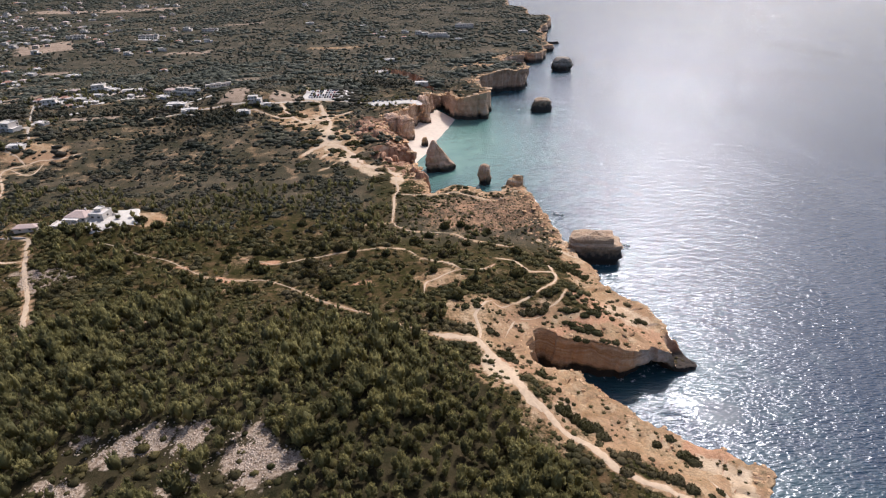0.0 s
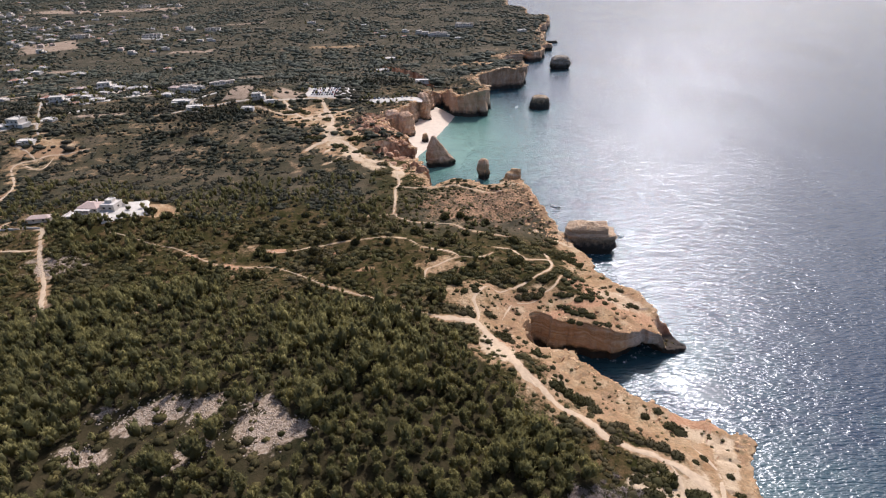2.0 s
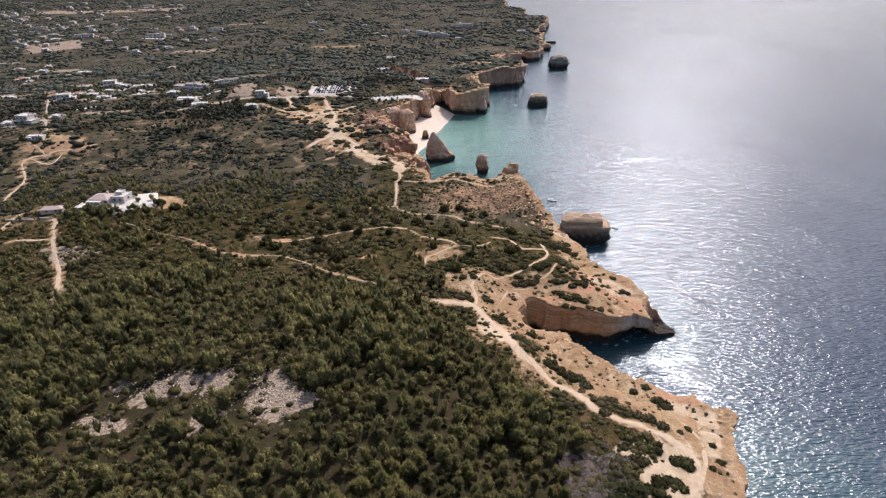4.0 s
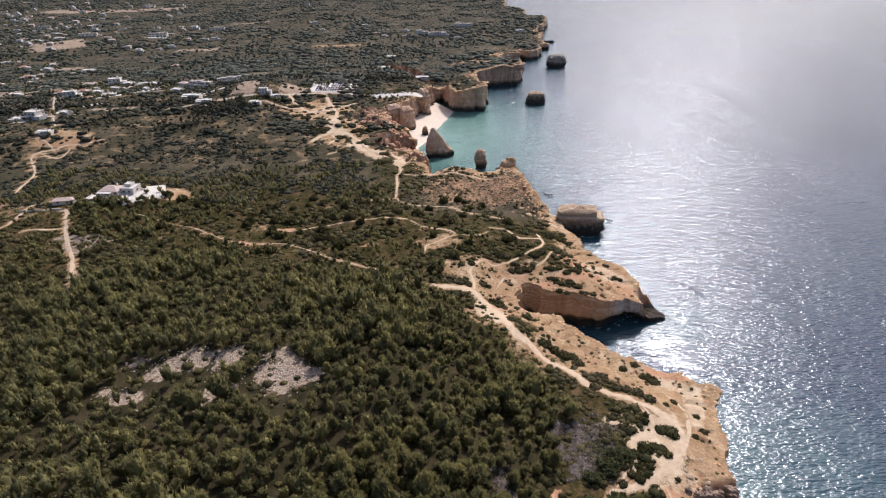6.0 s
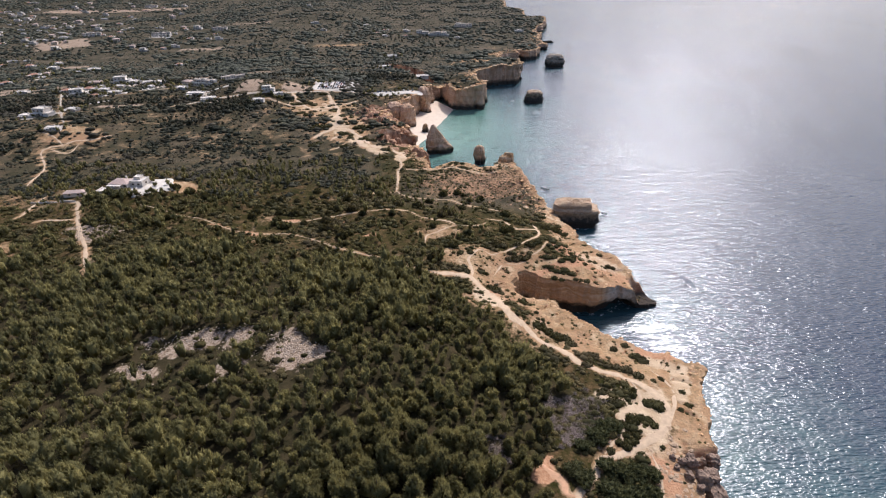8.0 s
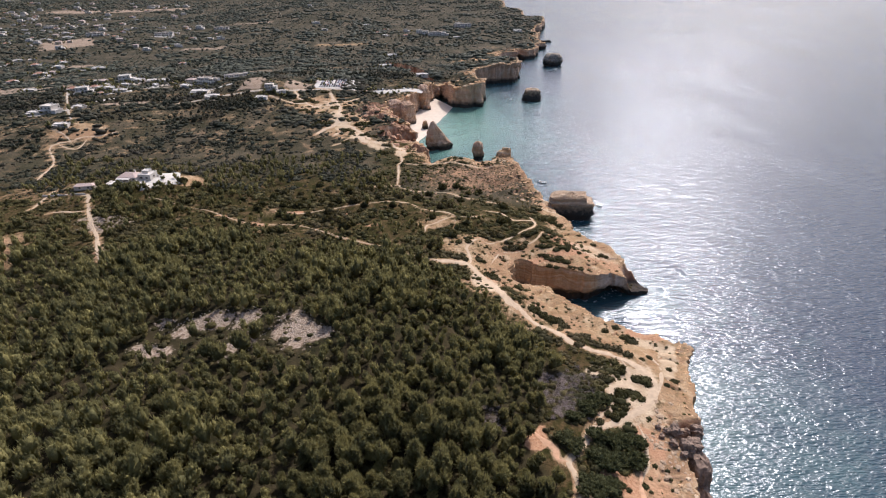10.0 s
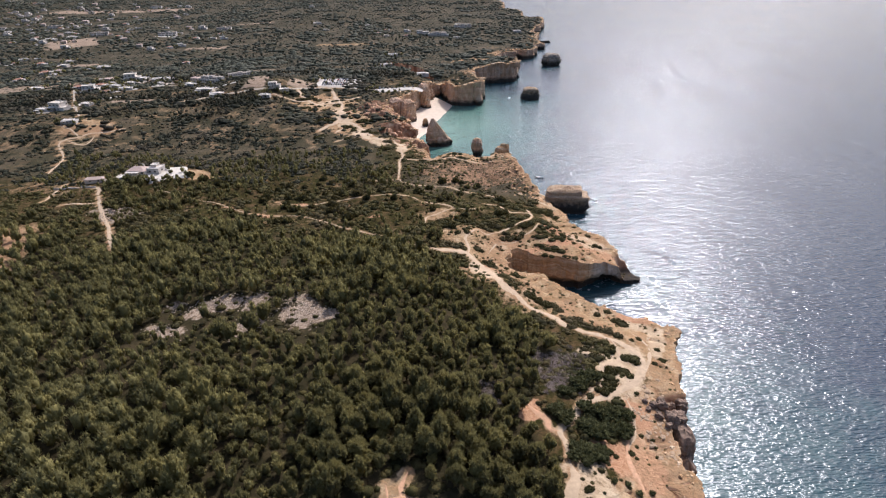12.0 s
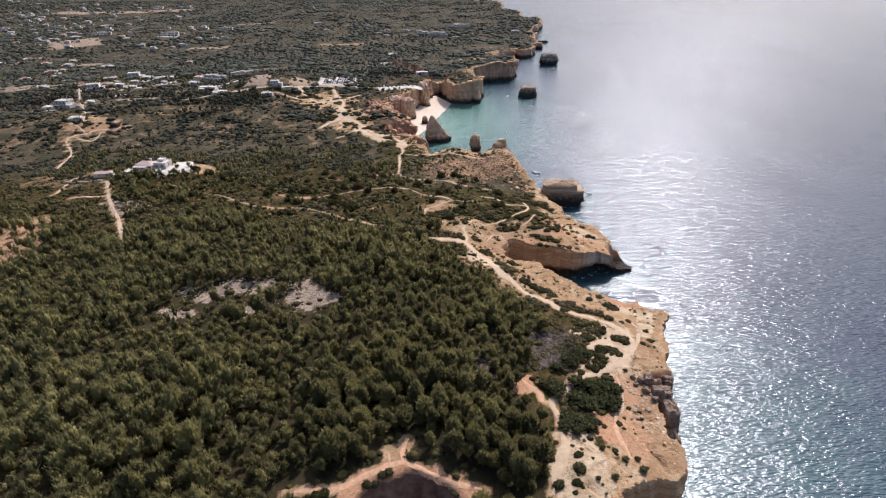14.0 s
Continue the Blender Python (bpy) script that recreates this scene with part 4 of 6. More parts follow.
for _k, (_x, _y, _z) in enumerate(((-51, 505, 27), (-44, 493, 23.5), (-53, 483, 22), (-42, 484, 18), (-24, 446, 21), (-17, 423, 25), (-89, 551, 27), (-73, 540, 27), (-61, 523, 29), (-80, 553, 30), (-38, 512, 19))):
    sea_stack("rock_spire", "red-brown eroded rock spire on the washed slope", _x, _y, 4.2 + 1.5 * (_k % 3), 4 + _k % 2, 37 * _k, _z, 0.45, 2.3 + 1.7 * _k, 0.8, rock=M_REDROCK, rugged=1.1)
for _x, _y, _a, _b, _z in ((-37, 579, 8.5, 8, 26), (-51, 586, 9, 8, 27), (-19, 637, 6.5, 9, 31)):
    sea_stack("rock_tower", "orange-pink limestone tower in the wall over the beach", _x, _y, _a, _b, 20, _z, 0.12, 0.37 * _a + 0.1 * _z, 0.9, rock=M_BAYCLIFF, rugged=0.6, undercut=(0.0, 1.6), square=2.6)
sea_stack("beach_boulder", "weathered boulder on the beach sand", -17, 559, 4, 4, 0, 9, 0.5, 7.7)
sea_stack("reef", "low dark reef at the foot of the far cliffs", 210, 1110, 12, 4, 5, 4, 0.4, 9.3)
sea_stack("reef", "low dark reef rocks beside the headland", 88, 776, 7, 3, 5, 4, 0.4, 3.3)
make_sea()
make_beach()
make_ways()

# ---- plants ----


def ico(sub):
    bm = bmesh.new()
    bmesh.ops.create_icosphere(bm, subdivisions=sub, radius=1)
    v = np.array([p.co[:] for p in bm.verts])
    f = np.array([[q.index for q in t.verts] for t in bm.faces])
    bm.free()
    return v, f


ICO1, ICO2 = ico(1), ico(2)


def tufts(centres, outward, n, length, width, r):
    """Sprays of narrow leaf triangles at the given points."""
    V = []
    for c, o in zip(centres, outward):
        for _ in range(n):
            d = o + r.normal(0, 0.42, 3)
            d /= np.linalg.norm(d) + 1e-9
            side = np.cross(d, r.normal(0, 1, 3))
            side /= np.linalg.norm(side) + 1e-9
            ln = length * r.uniform(0.6, 1.2)
            V += [c - side * width * 0.5, c + side * width * 0.5, c + d * ln]
    V = np.array(V)
    return V, np.arange(len(V)).reshape(-1, 3)


def joined(*pieces):
    V, F, off = [], [], 0
    for v, f in pieces:
        V.append(v)
        F.append(f + off)
        off += len(v)
    return np.vstack(V), np.vstack(F)


def pine_crown(seed, tall=1.0, clumps=18, sprays=190, fine=False):
    """A shaggy upright crown: a dark uneven heart, tongues of shoots round it, and needles brushed up and outward."""
    r = np.random.RandomState(seed)
    shape = np.array([1.55, 1.55, 2.35 * tall])
    core = ICO2 if clumps > 7 else ICO1
    skew = r.normal(0, 0.16, 2)

    def swell(d):
        """How far the crown reaches in a direction: lobed, fuller below the middle."""
        a = np.arctan2(d[:, 1], d[:, 0])
        lobe = 1 + 0.16 * np.sin(a * 3 + seed) + 0.1 * np.sin(a * 5 + 2.1 * seed + d[:, 2] * 4)
        return lobe * (1.08 - 0.34 * np.maximum(d[:, 2], 0))

    def placed(d, far):
        p = d * shape * (swell(d) * far)[:, None]
        p[:, :2] += skew * p[:, 2:3] * 0.5
        return p + np.array([0, 0, 2.75 * tall])
    pieces = [(placed(core[0], 0.60 + 0.24 * r.rand(len(core[0]))), core[1])]
    d = r.normal(0, 1, (clumps, 3))
    d[:, 2] = np.abs(d[:, 2]) * 0.9 - 0.25
    d /= np.linalg.norm(d, axis=1)[:, None]
    c = placed(d, r.uniform(0.62, 0.86, clumps))
    big = r.uniform(0.34, 0.62, clumps)
    v, f = ICO2 if fine else ICO1
    for p, q, o in zip(c, big, d):
        lump = v * (0.6 + 0.6 * r.rand(len(v), 1)) * q * np.array([0.9, 0.9, 1.7])
        lump[:, :2] += o[:2] * lump[:, 2:3] * 0.35
        pieces.append((p + lump, f))
    n = r.normal(0, 1, (sprays, 3))
    n[:, 2] = n[:, 2] * 0.85 + 0.3
    n /= np.linalg.norm(n, axis=1)[:, None]
    half = sprays // 2
    k = r.randint(0, clumps, half)
    at = np.vstack([c[k] + n[:half] * big[k][:, None] * np.array([0.8, 0.8, 1.2]), placed(n[half:], r.uniform(0.72, 0.95, sprays - half))])
    pieces.append(tufts(at, n * 0.6 + np.array([0, 0, 1.1]), 1 if clumps < 14 else 2, 1.0 if clumps < 14 else 0.8, 0.3 if clumps < 14 else 0.2, r))
    return joined(*pieces)


def trunk_shape(seed, tall=1.0):
    r = np.random.RandomState(seed)
    V, F = [], []

    def limb(a, b, ra, rb):
        a, b = np.array(a, float), np.array(b, float)
        d = (b - a) / np.linalg.norm(b - a)
        u = np.cross(d, [0.3, 0.9, 0.1])
        u /= np.linalg.norm(u)
        w = np.cross(d, u)
        o = len(V)
        for p, q in ((a, ra), (b, rb)):
            for k in range(6):
                V.append(p + q * (math.cos(k * math.pi / 3) * u + math.sin(k * math.pi / 3) * w))
        for k in range(6):
            m = (k + 1) % 6
            F.append((o + k, o + m, o + 6 + m))
            F.append((o + k, o + 6 + m, o + 6 + k))
    bend = r.normal(0, 0.15, 2)
    limb((0, 0, -0.6), (bend[0], bend[1], 2.2 * tall), 0.2, 0.13)
    limb((bend[0], bend[1], 2.2 * tall), (bend[0] * 2, bend[1] * 2, 4.8 * tall), 0.13, 0.04)
    for k in range(3):
        a = r.uniform(0, 6.28)
        limb((bend[0], bend[1], (1.4 + 0.6 * k) * tall), (1.3 * math.cos(a), 1.3 * math.sin(a), (2.4 + 0.7 * k) * tall), 0.07, 0.03)
    return np.array(V), np.array(F)


def shrub_shape(seed, count=18, spray=4, core=ICO2):
    r = np.random.RandomState(seed)
    v, f = core
    c = v * (0.62 + 0.45 * r.rand(len(v), 1)) * np.array([1, 1, 0.72])
    c[:, 2] = np.maximum(c[:, 2], -0.12) + 0.1
    if not count:
        return c, f
    d = r.normal(0, 1, (count, 3))
    d[:, 2] = np.abs(d[:, 2]) + 0.1
    d /= np.linalg.norm(d, axis=1)[:, None]
    p = d * np.array([0.9, 0.9, 0.66]) * r.uniform(0.75, 1.0, (count, 1))
    return joined((c, f), tufts(p, d + np.array([0, 0, 0.35]), spray, 0.36, 0.24, r))


def scattered(name, shapes, places, mat, label, category):
    """Many plants in one mesh: places are rows of x, y, z, turn, width, height."""
    V, F, tones, off = [], [], [], 0
    hue = np.random.RandomState(len(places) + 5)
    pick = np.random.RandomState(len(places)).randint(0, len(shapes), len(places))
    for k, (v, f) in enumerate(shapes):
        q = places[pick == k]
        if not len(q):
            continue
        c, s = np.cos(q[:, 3:4]), np.sin(q[:, 3:4])
        x = (v[None, :, 0] * c - v[None, :, 1] * s) * q[:, 4:5] + q[:, 0:1]
        y = (v[None, :, 0] * s + v[None, :, 1] * c) * q[:, 4:5] + q[:, 1:2]
        z = v[None, :, 2] * q[:, 5:6] + q[:, 2:3]
        V.append(np.stack([x, y, z], -1).reshape(-1, 3))
        tones.append(np.repeat(hue.rand(len(q)), len(v)))
        F.append((f[None] + (np.arange(len(q)) * len(v))[:, None, None]).reshape(-1, 3) + off)
        off += V[-1].shape[0]
    me = mesh_of(name, np.vstack(V), np.vstack(F), mat, True, dict(tone=np.concatenate(tones)))
    return tagged(new(name, me), label, category, kind="stuff")


def sites(x0, x1, y0, y1, cell, seed):
    """Jittered sites inside the wedge of land that the flight overlooks."""
    r = np.random.RandomState(seed)
    x, y = np.meshgrid(np.arange(x0, x1, cell), np.arange(y0, y1, cell))
    x, y = (x + r.uniform(0, cell, x.shape)).ravel(), (y + r.uniform(0, cell, y.shape)).ravel()
    reach = 0.769 * (0.875 * (y + 100) + 73) + 25
    ok = np.abs(x) < reach
    x, y = x[ok], y[ok]
    d = inland(x, y)
    ok = d > 1.5
    x, y, d = x[ok], y[ok], d[ok]
    return x, y, d, off_way(x, y), r


BUILT = []      # x, y, reach: ground that buildings and yards take up


def free_of(x, y):
    ok = np.ones(len(x), bool)
    for bx, by, reach in BUILT:
        ok &= np.hypot(x - bx, y - by) > reach
    sink = np.hypot((x + 12) / 17.0, (y - 17) / 13.0)
    return ok & (sink > 1.15)


def rows_of(x, y, r, lo, hi, tall, sink=0.1):
    size = r.uniform(lo, hi, len(x))
    return np.c_[x, y, height(x, y) - sink, r.uniform(0, 6.28, len(x)), size, size * r.uniform(*tall, len(x))]


DRY_SPOTS = [(46, 104), (41, 97), (50, 102), (53, 108), (41, 109), (46, 91), (43, 91), (54, 101), (15, 81)]


def plant_pines():
    x, y, d, w, r = sites(-330, 70, 14, 415, 4.3, 21)
    wood = wooded(x, y)
    bare, stone, field, _ = ground_kind(x, y, d, w)
    n = fbm(x, y, 26.0, 3)
    mixed = np.where(x < -140, 0.68, 0.42) * step(0.36, 0.58, n) * (y > 180) * (y < 415) * (x < 28) * (d > 35)
    stone = np.maximum.reduce([stone, opened(x, y + 4, 'stone'), opened(x, y + 8, 'stone'), opened(x, y + 12, 'stone') * 0.8, opened(x - 3, y + 2, 'stone'), opened(x + 3, y + 3, 'stone')])
    p = np.maximum(wood * 0.95, mixed) * (1 - 0.95 * np.maximum(stone, field)) * (1 - 0.75 * np.clip(bare * 1.3, 0, 1))
    ok = (r.rand(len(x)) < p) & (w > 1.6) & (d > 12) & free_of(x, y)
    for a, b in DRY_SPOTS:
        ok &= np.hypot(x - a, y - b) > 3.4
    q = rows_of(x[ok], y[ok], r, 0.78, 1.55, (0.95, 1.5), 0.15)
    q[:, 4:] *= (0.8 + 0.45 * step(0.4, 0.62, fbm(q[:, 0], q[:, 1] + 77, 30.0, 3)))[:, None]
    q[:, 4:] *= np.where(wooded(q[:, 0], q[:, 1]) < 0.5, 0.7 - 0.1 * (q[:, 1] > 300), 1.0)[:, None]
    q = q[off_way(q[:, 0], q[:, 1]) > 1.15 * q[:, 4] * np.where(wooded(q[:, 0], q[:, 1]) > 0.5, 1.0, 1.3)]
    q = q[(off_way(q[:, 0], q[:, 1]) > 1.15 * q[:, 4] + 3.6) | (q[:, 1] > 46) | (q[:, 0] > 20)]
    order = np.argsort(np.hypot(q[:, 0] - 5, q[:, 1] - 45))
    near, rest = q[order[:290]], q[order[290:]]
    trunks = [trunk_shape(s) for s in (1, 2, 3)]
    crowns = [pine_crown(s, t, 18, 340) for s, t in ((1, 1.0), (2, 1.12), (3, 0.9), (9, 1.05), (12, 0.95), (14, 1.15))]
    kinds = []
    for k in range(6):
        base = new("pine_tree")
        tagged(base, "bushy young pine with dark green needles", "pine tree", group="pines of the wood")
        a = new("trunk", mesh_of("trunk", *trunks[k % 3], M_BARK))
        b = new("crown", mesh_of("crown", *crowns[k], M_PINE, True, dict(tone=np.full(len(crowns[k][0]), 0.1 + 0.16 * k))))
        a.parent = b.parent = base
        kinds.append(base)
    used = set()
    for px, py, pz, turn, wide, tall in near:
        k = int(r.randint(6))
        m = Matrix.LocRotScale((px, py, pz), Euler((0, 0, turn)), None)
        if k in used:
            ob = copy_thing(kinds[k], m)
        else:
            ob = kinds[k]
            ob.matrix_basis = m
            used.add(k)
        ob.scale = (wide, wide, tall)
    close = np.hypot(rest[:, 0] - 5, rest[:, 1] - 45) < 125
    for some, clumps, sprays in ((rest[close], 8, 130), (rest[~close], 5, 60)):
        shapes = [pine_crown(s, t, clumps, sprays, False) for s, t in ((5, 1.0), (6, 1.1), (7, 0.9), (8, 1.2))]
        scattered("pine_wood", shapes, some, M_PINE, "dense wood of bushy dark green pines", "trees")
    return len(near), len(rest)


def plant_scrub():
    # low evergreen scrub on the near slopes
    x, y, d, w, r = sites(-420, 125, 14, 480, 2.6, 31)
    bare, stone, field, wood = ground_kind(x, y, d, w)
    n = fbm(x + 50, y, 13.0, 3)
    n2 = fbm(x - 80, y, 50.0, 3)
    p = step(0.34, 0.56, n + (n2 - 0.5) * 0.5) * 0.82 + 0.18
    p = p * (1 - 0.9 * np.clip(bare * 1.2, 0, 1)) * (1 - 0.35 * np.maximum(stone, field)) * (1 - 0.6 * wood)
    p = p * (1 - 0.2 * wood * (y < 200) * (x < 20)) * (1 - 0.35 * step(225, 260, y))
    ridge = np.exp(-((x - 22) / 58) ** 4 - ((y - 357) / 36) ** 4)
    p = np.maximum(p * (1 - 0.3 * step(345, 380, y) * (1 - ridge)), 0.72 * ridge)
    ok = (r.rand(len(x)) < p) & (w > 0.8) & free_of(x, y) & ((bare < 0.45) | (y > 230))
    q = rows_of(x[ok], y[ok], r, 0.8, 2.3, (0.55, 1.0), 0.1)
    q[:, 4:] *= (0.85 + 0.65 * step(0.45, 0.6, n[ok]))[:, None]
    q[:, 4:] *= (1 + 0.18 * step(225, 260, q[:, 1]))[:, None]
    q[:, 4:] *= (1 - 0.52 * ridge[ok])[:, None]
    q = q[w[ok] > 0.62 * q[:, 4]]
    big = q[:, 4] > 1.7
    shapes = [shrub_shape(s, 12, 2, ICO1) for s in (1, 2, 3)]
    small = [shrub_shape(s, 6, 1, ICO1) for s in (4, 5, 6, 7)]
    valley = (q[:, 1] > 330 + 40 * (fbm(q[:, 0], q[:, 1], 40.0, 2) - 0.5)) & (q[:, 0] < -50)
    scattered("scrub", shapes, q[big & ~valley], M_SHRUB, "rounded evergreen bushes on the dry slopes", "bushes")
    scattered("scrub", small, q[~big & ~valley], M_SHRUB, "low grey-green scrub on the dry slopes", "bushes")
    scattered("scrub", shapes, q[valley], M_VALLEY, "dark grey-green scrub filling the valley", "bushes")
    # middle distance and far land
    x, y, d, w, r = sites(-950, 110, 480, 900, 4.8, 41)
    bare, stone, field, wood = ground_kind(x, y, d, w)
    n = fbm(x + 50, y, 22.0, 4)
    ok = (r.rand(len(x)) < (step(0.28, 0.54, n) * 0.42 + 0.56) * (1 - 0.85 * np.maximum(bare, field))) & (w > 1.5) & free_of(x, y) & ((d > 16) | (y < 600) | (r.rand(len(x)) < 0.2))
    q = rows_of(x[ok], y[ok], r, 1.2, 3.3, (0.55, 1.0), 0.2)
    q[:, 4:] *= (0.7 + 1.0 * step(0.45, 0.62, n[ok]) * (0.5 + r.rand(ok.sum())))[:, None]
    q[:, 4] *= 1 + 0.3 * step(640, 740, q[:, 1])
    far = q[:, 1] + 120 * (fbm(q[:, 0], q[:, 1], 60.0, 2) - 0.5) > 690
    for some, mat in ((q[~far], M_VALLEY), (q[far], M_FARLEAF)):
        scattered("far_scrub", [shrub_shape(s, 3, 1, ICO1) for s in (11, 12, 13)], some, mat, "scrub and small trees of the plateau", "bushes")
    x, y, d, w, r = sites(-1550, 250, 900, 2050, 10.0, 51)
    bare, stone, field, wood = ground_kind(x, y, d, w)
    n = fbm(x + 50, y, 40.0, 4)
    ok = (r.rand(len(x)) < (step(0.26, 0.54, n) * 0.75 + 0.25) * (1 - 0.85 * np.maximum(bare, field))) & free_of(x, y)
    q = rows_of(x[ok], y[ok], r, 2.3, 5.6, (0.5, 0.9), 0.2)
    q[:, 4:] *= (0.75 + 0.8 * step(0.45, 0.62, n[ok]) * (0.4 + r.rand(ok.sum())))[:, None]
    scattered("far_scrub", [shrub_shape(s, 0, 0, ICO1) for s in (14, 15, 16)], q, M_FARLEAF, "far woods and scrub of the plateau", "bushes")


# single bushes on the cliff tops: x, y, radius
BUSHES_SOUTH = [(70.9, 114.2, 3.5), (63.6, 108.6, 3.2), (76.5, 108.8, 2.7), (79.5, 107.5, 3.2), (64.5, 97.1, 3.6), (69, 100, 3.6), (73.3, 99.4, 2.1), (74.6, 97, 2.1), (61.1, 87.8, 3.5),
                (64.8, 90.5, 3.8), (55.1, 84.4, 2), (65.6, 84, 1.2), (93.4, 117.9, 1.7), (92.6, 109.5, 1.7), (88.3, 106.2, 1.6), (74.5, 87.1, 1.3), (79.1, 92.2, 0.8), (79, 87.8, 0.8),
                (69.7, 65.9, 1.2), (63.3, 56.8, 1.4), (57.2, 54.7, 1.3), (44.2, 39.4, 1.9), (43.3, 34, 2.3), (41.6, 28.7, 2), (35.4, 28.1, 2.4), (40.3, 25.4, 1.2), (42.8, 43.4, 0.8),
                (47.8, 46.4, 0.9), (34.8, 38.2, 1.7), (37.6, 45.3, 1.1)]
BUSHES_THICKET = [(52.4, 75.5, 4.3), (57.7, 73.8, 3.8), (62.5, 74.7, 3.8), (66.9, 74.4, 3.4), (63.6, 66.4, 4), (58.2, 66.7, 3.7), (51.5, 66.4, 4.6), (53.9, 62.6, 3.2), (44.7, 57.3, 4),
                  (47.7, 54.7, 4), (51.8, 54.2, 3.6), (45.6, 49.9, 2.6), (42.1, 52.8, 2.6), (42.5, 71.2, 4.2), (39.8, 74.8, 3.5), (53.6, 43.6, 1.1), (58.1, 43.1, 1.1), (60.8, 39.8, 1.3),
                  (65.4, 40.5, 1.1), (65.8, 35.5, 1.5), (54.9, 31.6, 1.3), (48.9, 30.4, 1), (49, 38.6, 0.6), (52, 89.7, 4), (56.7, 94.8, 3.5), (60.4, 94.9, 2.5), (60.2, 79.5, 1.5),
                  (46.5, 85.9, 3.4)]
BUSHES_MIDDLE = [(24.6, 201.3, 3.4), (27.7, 198.6, 2.7), (38.8, 187.6, 2.9), (29.9, 180.3, 1.9), (43.7, 165, 3.7), (46.9, 161.2, 3.7), (50.1, 156.7, 4.2), (54.4, 156.1, 3), (55.9, 151, 3),
                 (58.2, 132, 2.5), (63.6, 139.8, 2.3), (74.1, 147.5, 2.4), (80, 150.9, 2.1), (82.2, 142.6, 3), (84.3, 139.9, 3), (77.5, 124.9, 2.5), (70.4, 130.7, 2.8), (73.9, 128.6, 2.8),
                 (66.5, 131.7, 2.6), (83.2, 122.8, 1.4), (87.5, 125.7, 1.7), (59.9, 114.8, 2.1), (35, 197.1, 1.7), (41.7, 184.5, 1.9), (43.8, 176.8, 1.9), (36.6, 169.5, 1.5), (46.2, 171.1, 1.6),
                 (61.6, 141.2, 2)]
BUSHES_HEAD = [(70.9, 232.8, 3.1), (73.7, 231.7, 3.1), (66.8, 230, 2.4), (59.4, 234.5, 2.7), (63.2, 234.5, 2.4), (56, 235.6, 1.8), (59.8, 224.4, 2.7), (61.8, 221.2, 2.4), (56.5, 226.5, 1.8),
               (67, 221.4, 2.7), (70, 217.7, 3), (63.8, 219.7, 2.4), (94.6, 232.9, 2.8), (97.3, 231.7, 2.2), (80.2, 229.7, 1.8), (84.4, 235.1, 1.6), (59.9, 214.2, 2.6), (63.7, 212.3, 2),
               (71.3, 212.6, 2), (73.5, 212, 2), (77.1, 211.7, 2.3), (75.1, 237.7, 2.2), (86.3, 249.9, 1.3), (68.6, 242.9, 1.6), (74.1, 246.3, 1.3), (82, 246, 1), (41.7, 235.9, 3.7),
               (46.3, 236.5, 3.7), (37, 234.7, 3), (49.8, 240.2, 2.5)]
BUSHES_NECK = [(52.7, 248.7, 3.8), (56.8, 251.4, 3.2), (67.1, 282.4, 4.9), (73.4, 279.4, 4.9), (76.8, 274.8, 3.5), (74.3, 291.6, 4.3), (63.1, 288.9, 3.5), (56.7, 292.3, 3.6), (45.5, 264, 3.3),
               (49.9, 261.4, 3.3), (43.6, 250.4, 3.2), (31, 249.6, 4.4), (24.5, 245.7, 3.7), (35.6, 248.3, 2.5), (12.5, 252.3, 3.8), (18.6, 250.5, 3.7), (27.5, 261.9, 3.2), (19.1, 216.3, 2.6),
               (21.8, 215.3, 2.3), (11.2, 211.3, 2.5), (23.2, 200.1, 2.2), (25.6, 197.2, 2.7), (28.1, 195.8, 2.2), (14.5, 233.9, 2.4), (8.6, 233.2, 2.4), (3, 244.6, 3.7), (-7.7, 244.6, 3.1)]


BUSHES_TRACKS = [(-119, 530, 4), (-125, 502, 6.6), (-117, 504, 7.2), (-119, 457, 5.1), (-115, 461, 4.6), (-94, 488, 5.3), (-87, 475, 3.1), (-74, 472, 5.2), (-66, 467, 5.1),
                 (-58, 478, 3.6), (-81, 504, 6.6), (-72, 502, 6.5), (-80, 444, 3.9), (-89, 449, 4), (-98, 517, 3.1), (-103, 540, 3.1), (-102, 564, 4.8), (-117, 566, 4.9),
                 (-131, 580, 2.5), (-138, 562, 4.3), (-149, 555, 5.5), (-140, 550, 5.4), (-162, 590, 5.7), (-154, 592, 5.1), (-122, 588, 3.8), (-138, 632, 5.4), (-143, 593, 5.1),
                 (-50, 440, 4.4), (-52, 418, 5.6), (-45, 419, 4.2)]
BUSHES_SINK = [(-20.8, 29.8, 2.4), (-25.4, 26.5, 2.7), (-40.9, 22.6, 2.7), (1, 24.5, 2.0)]


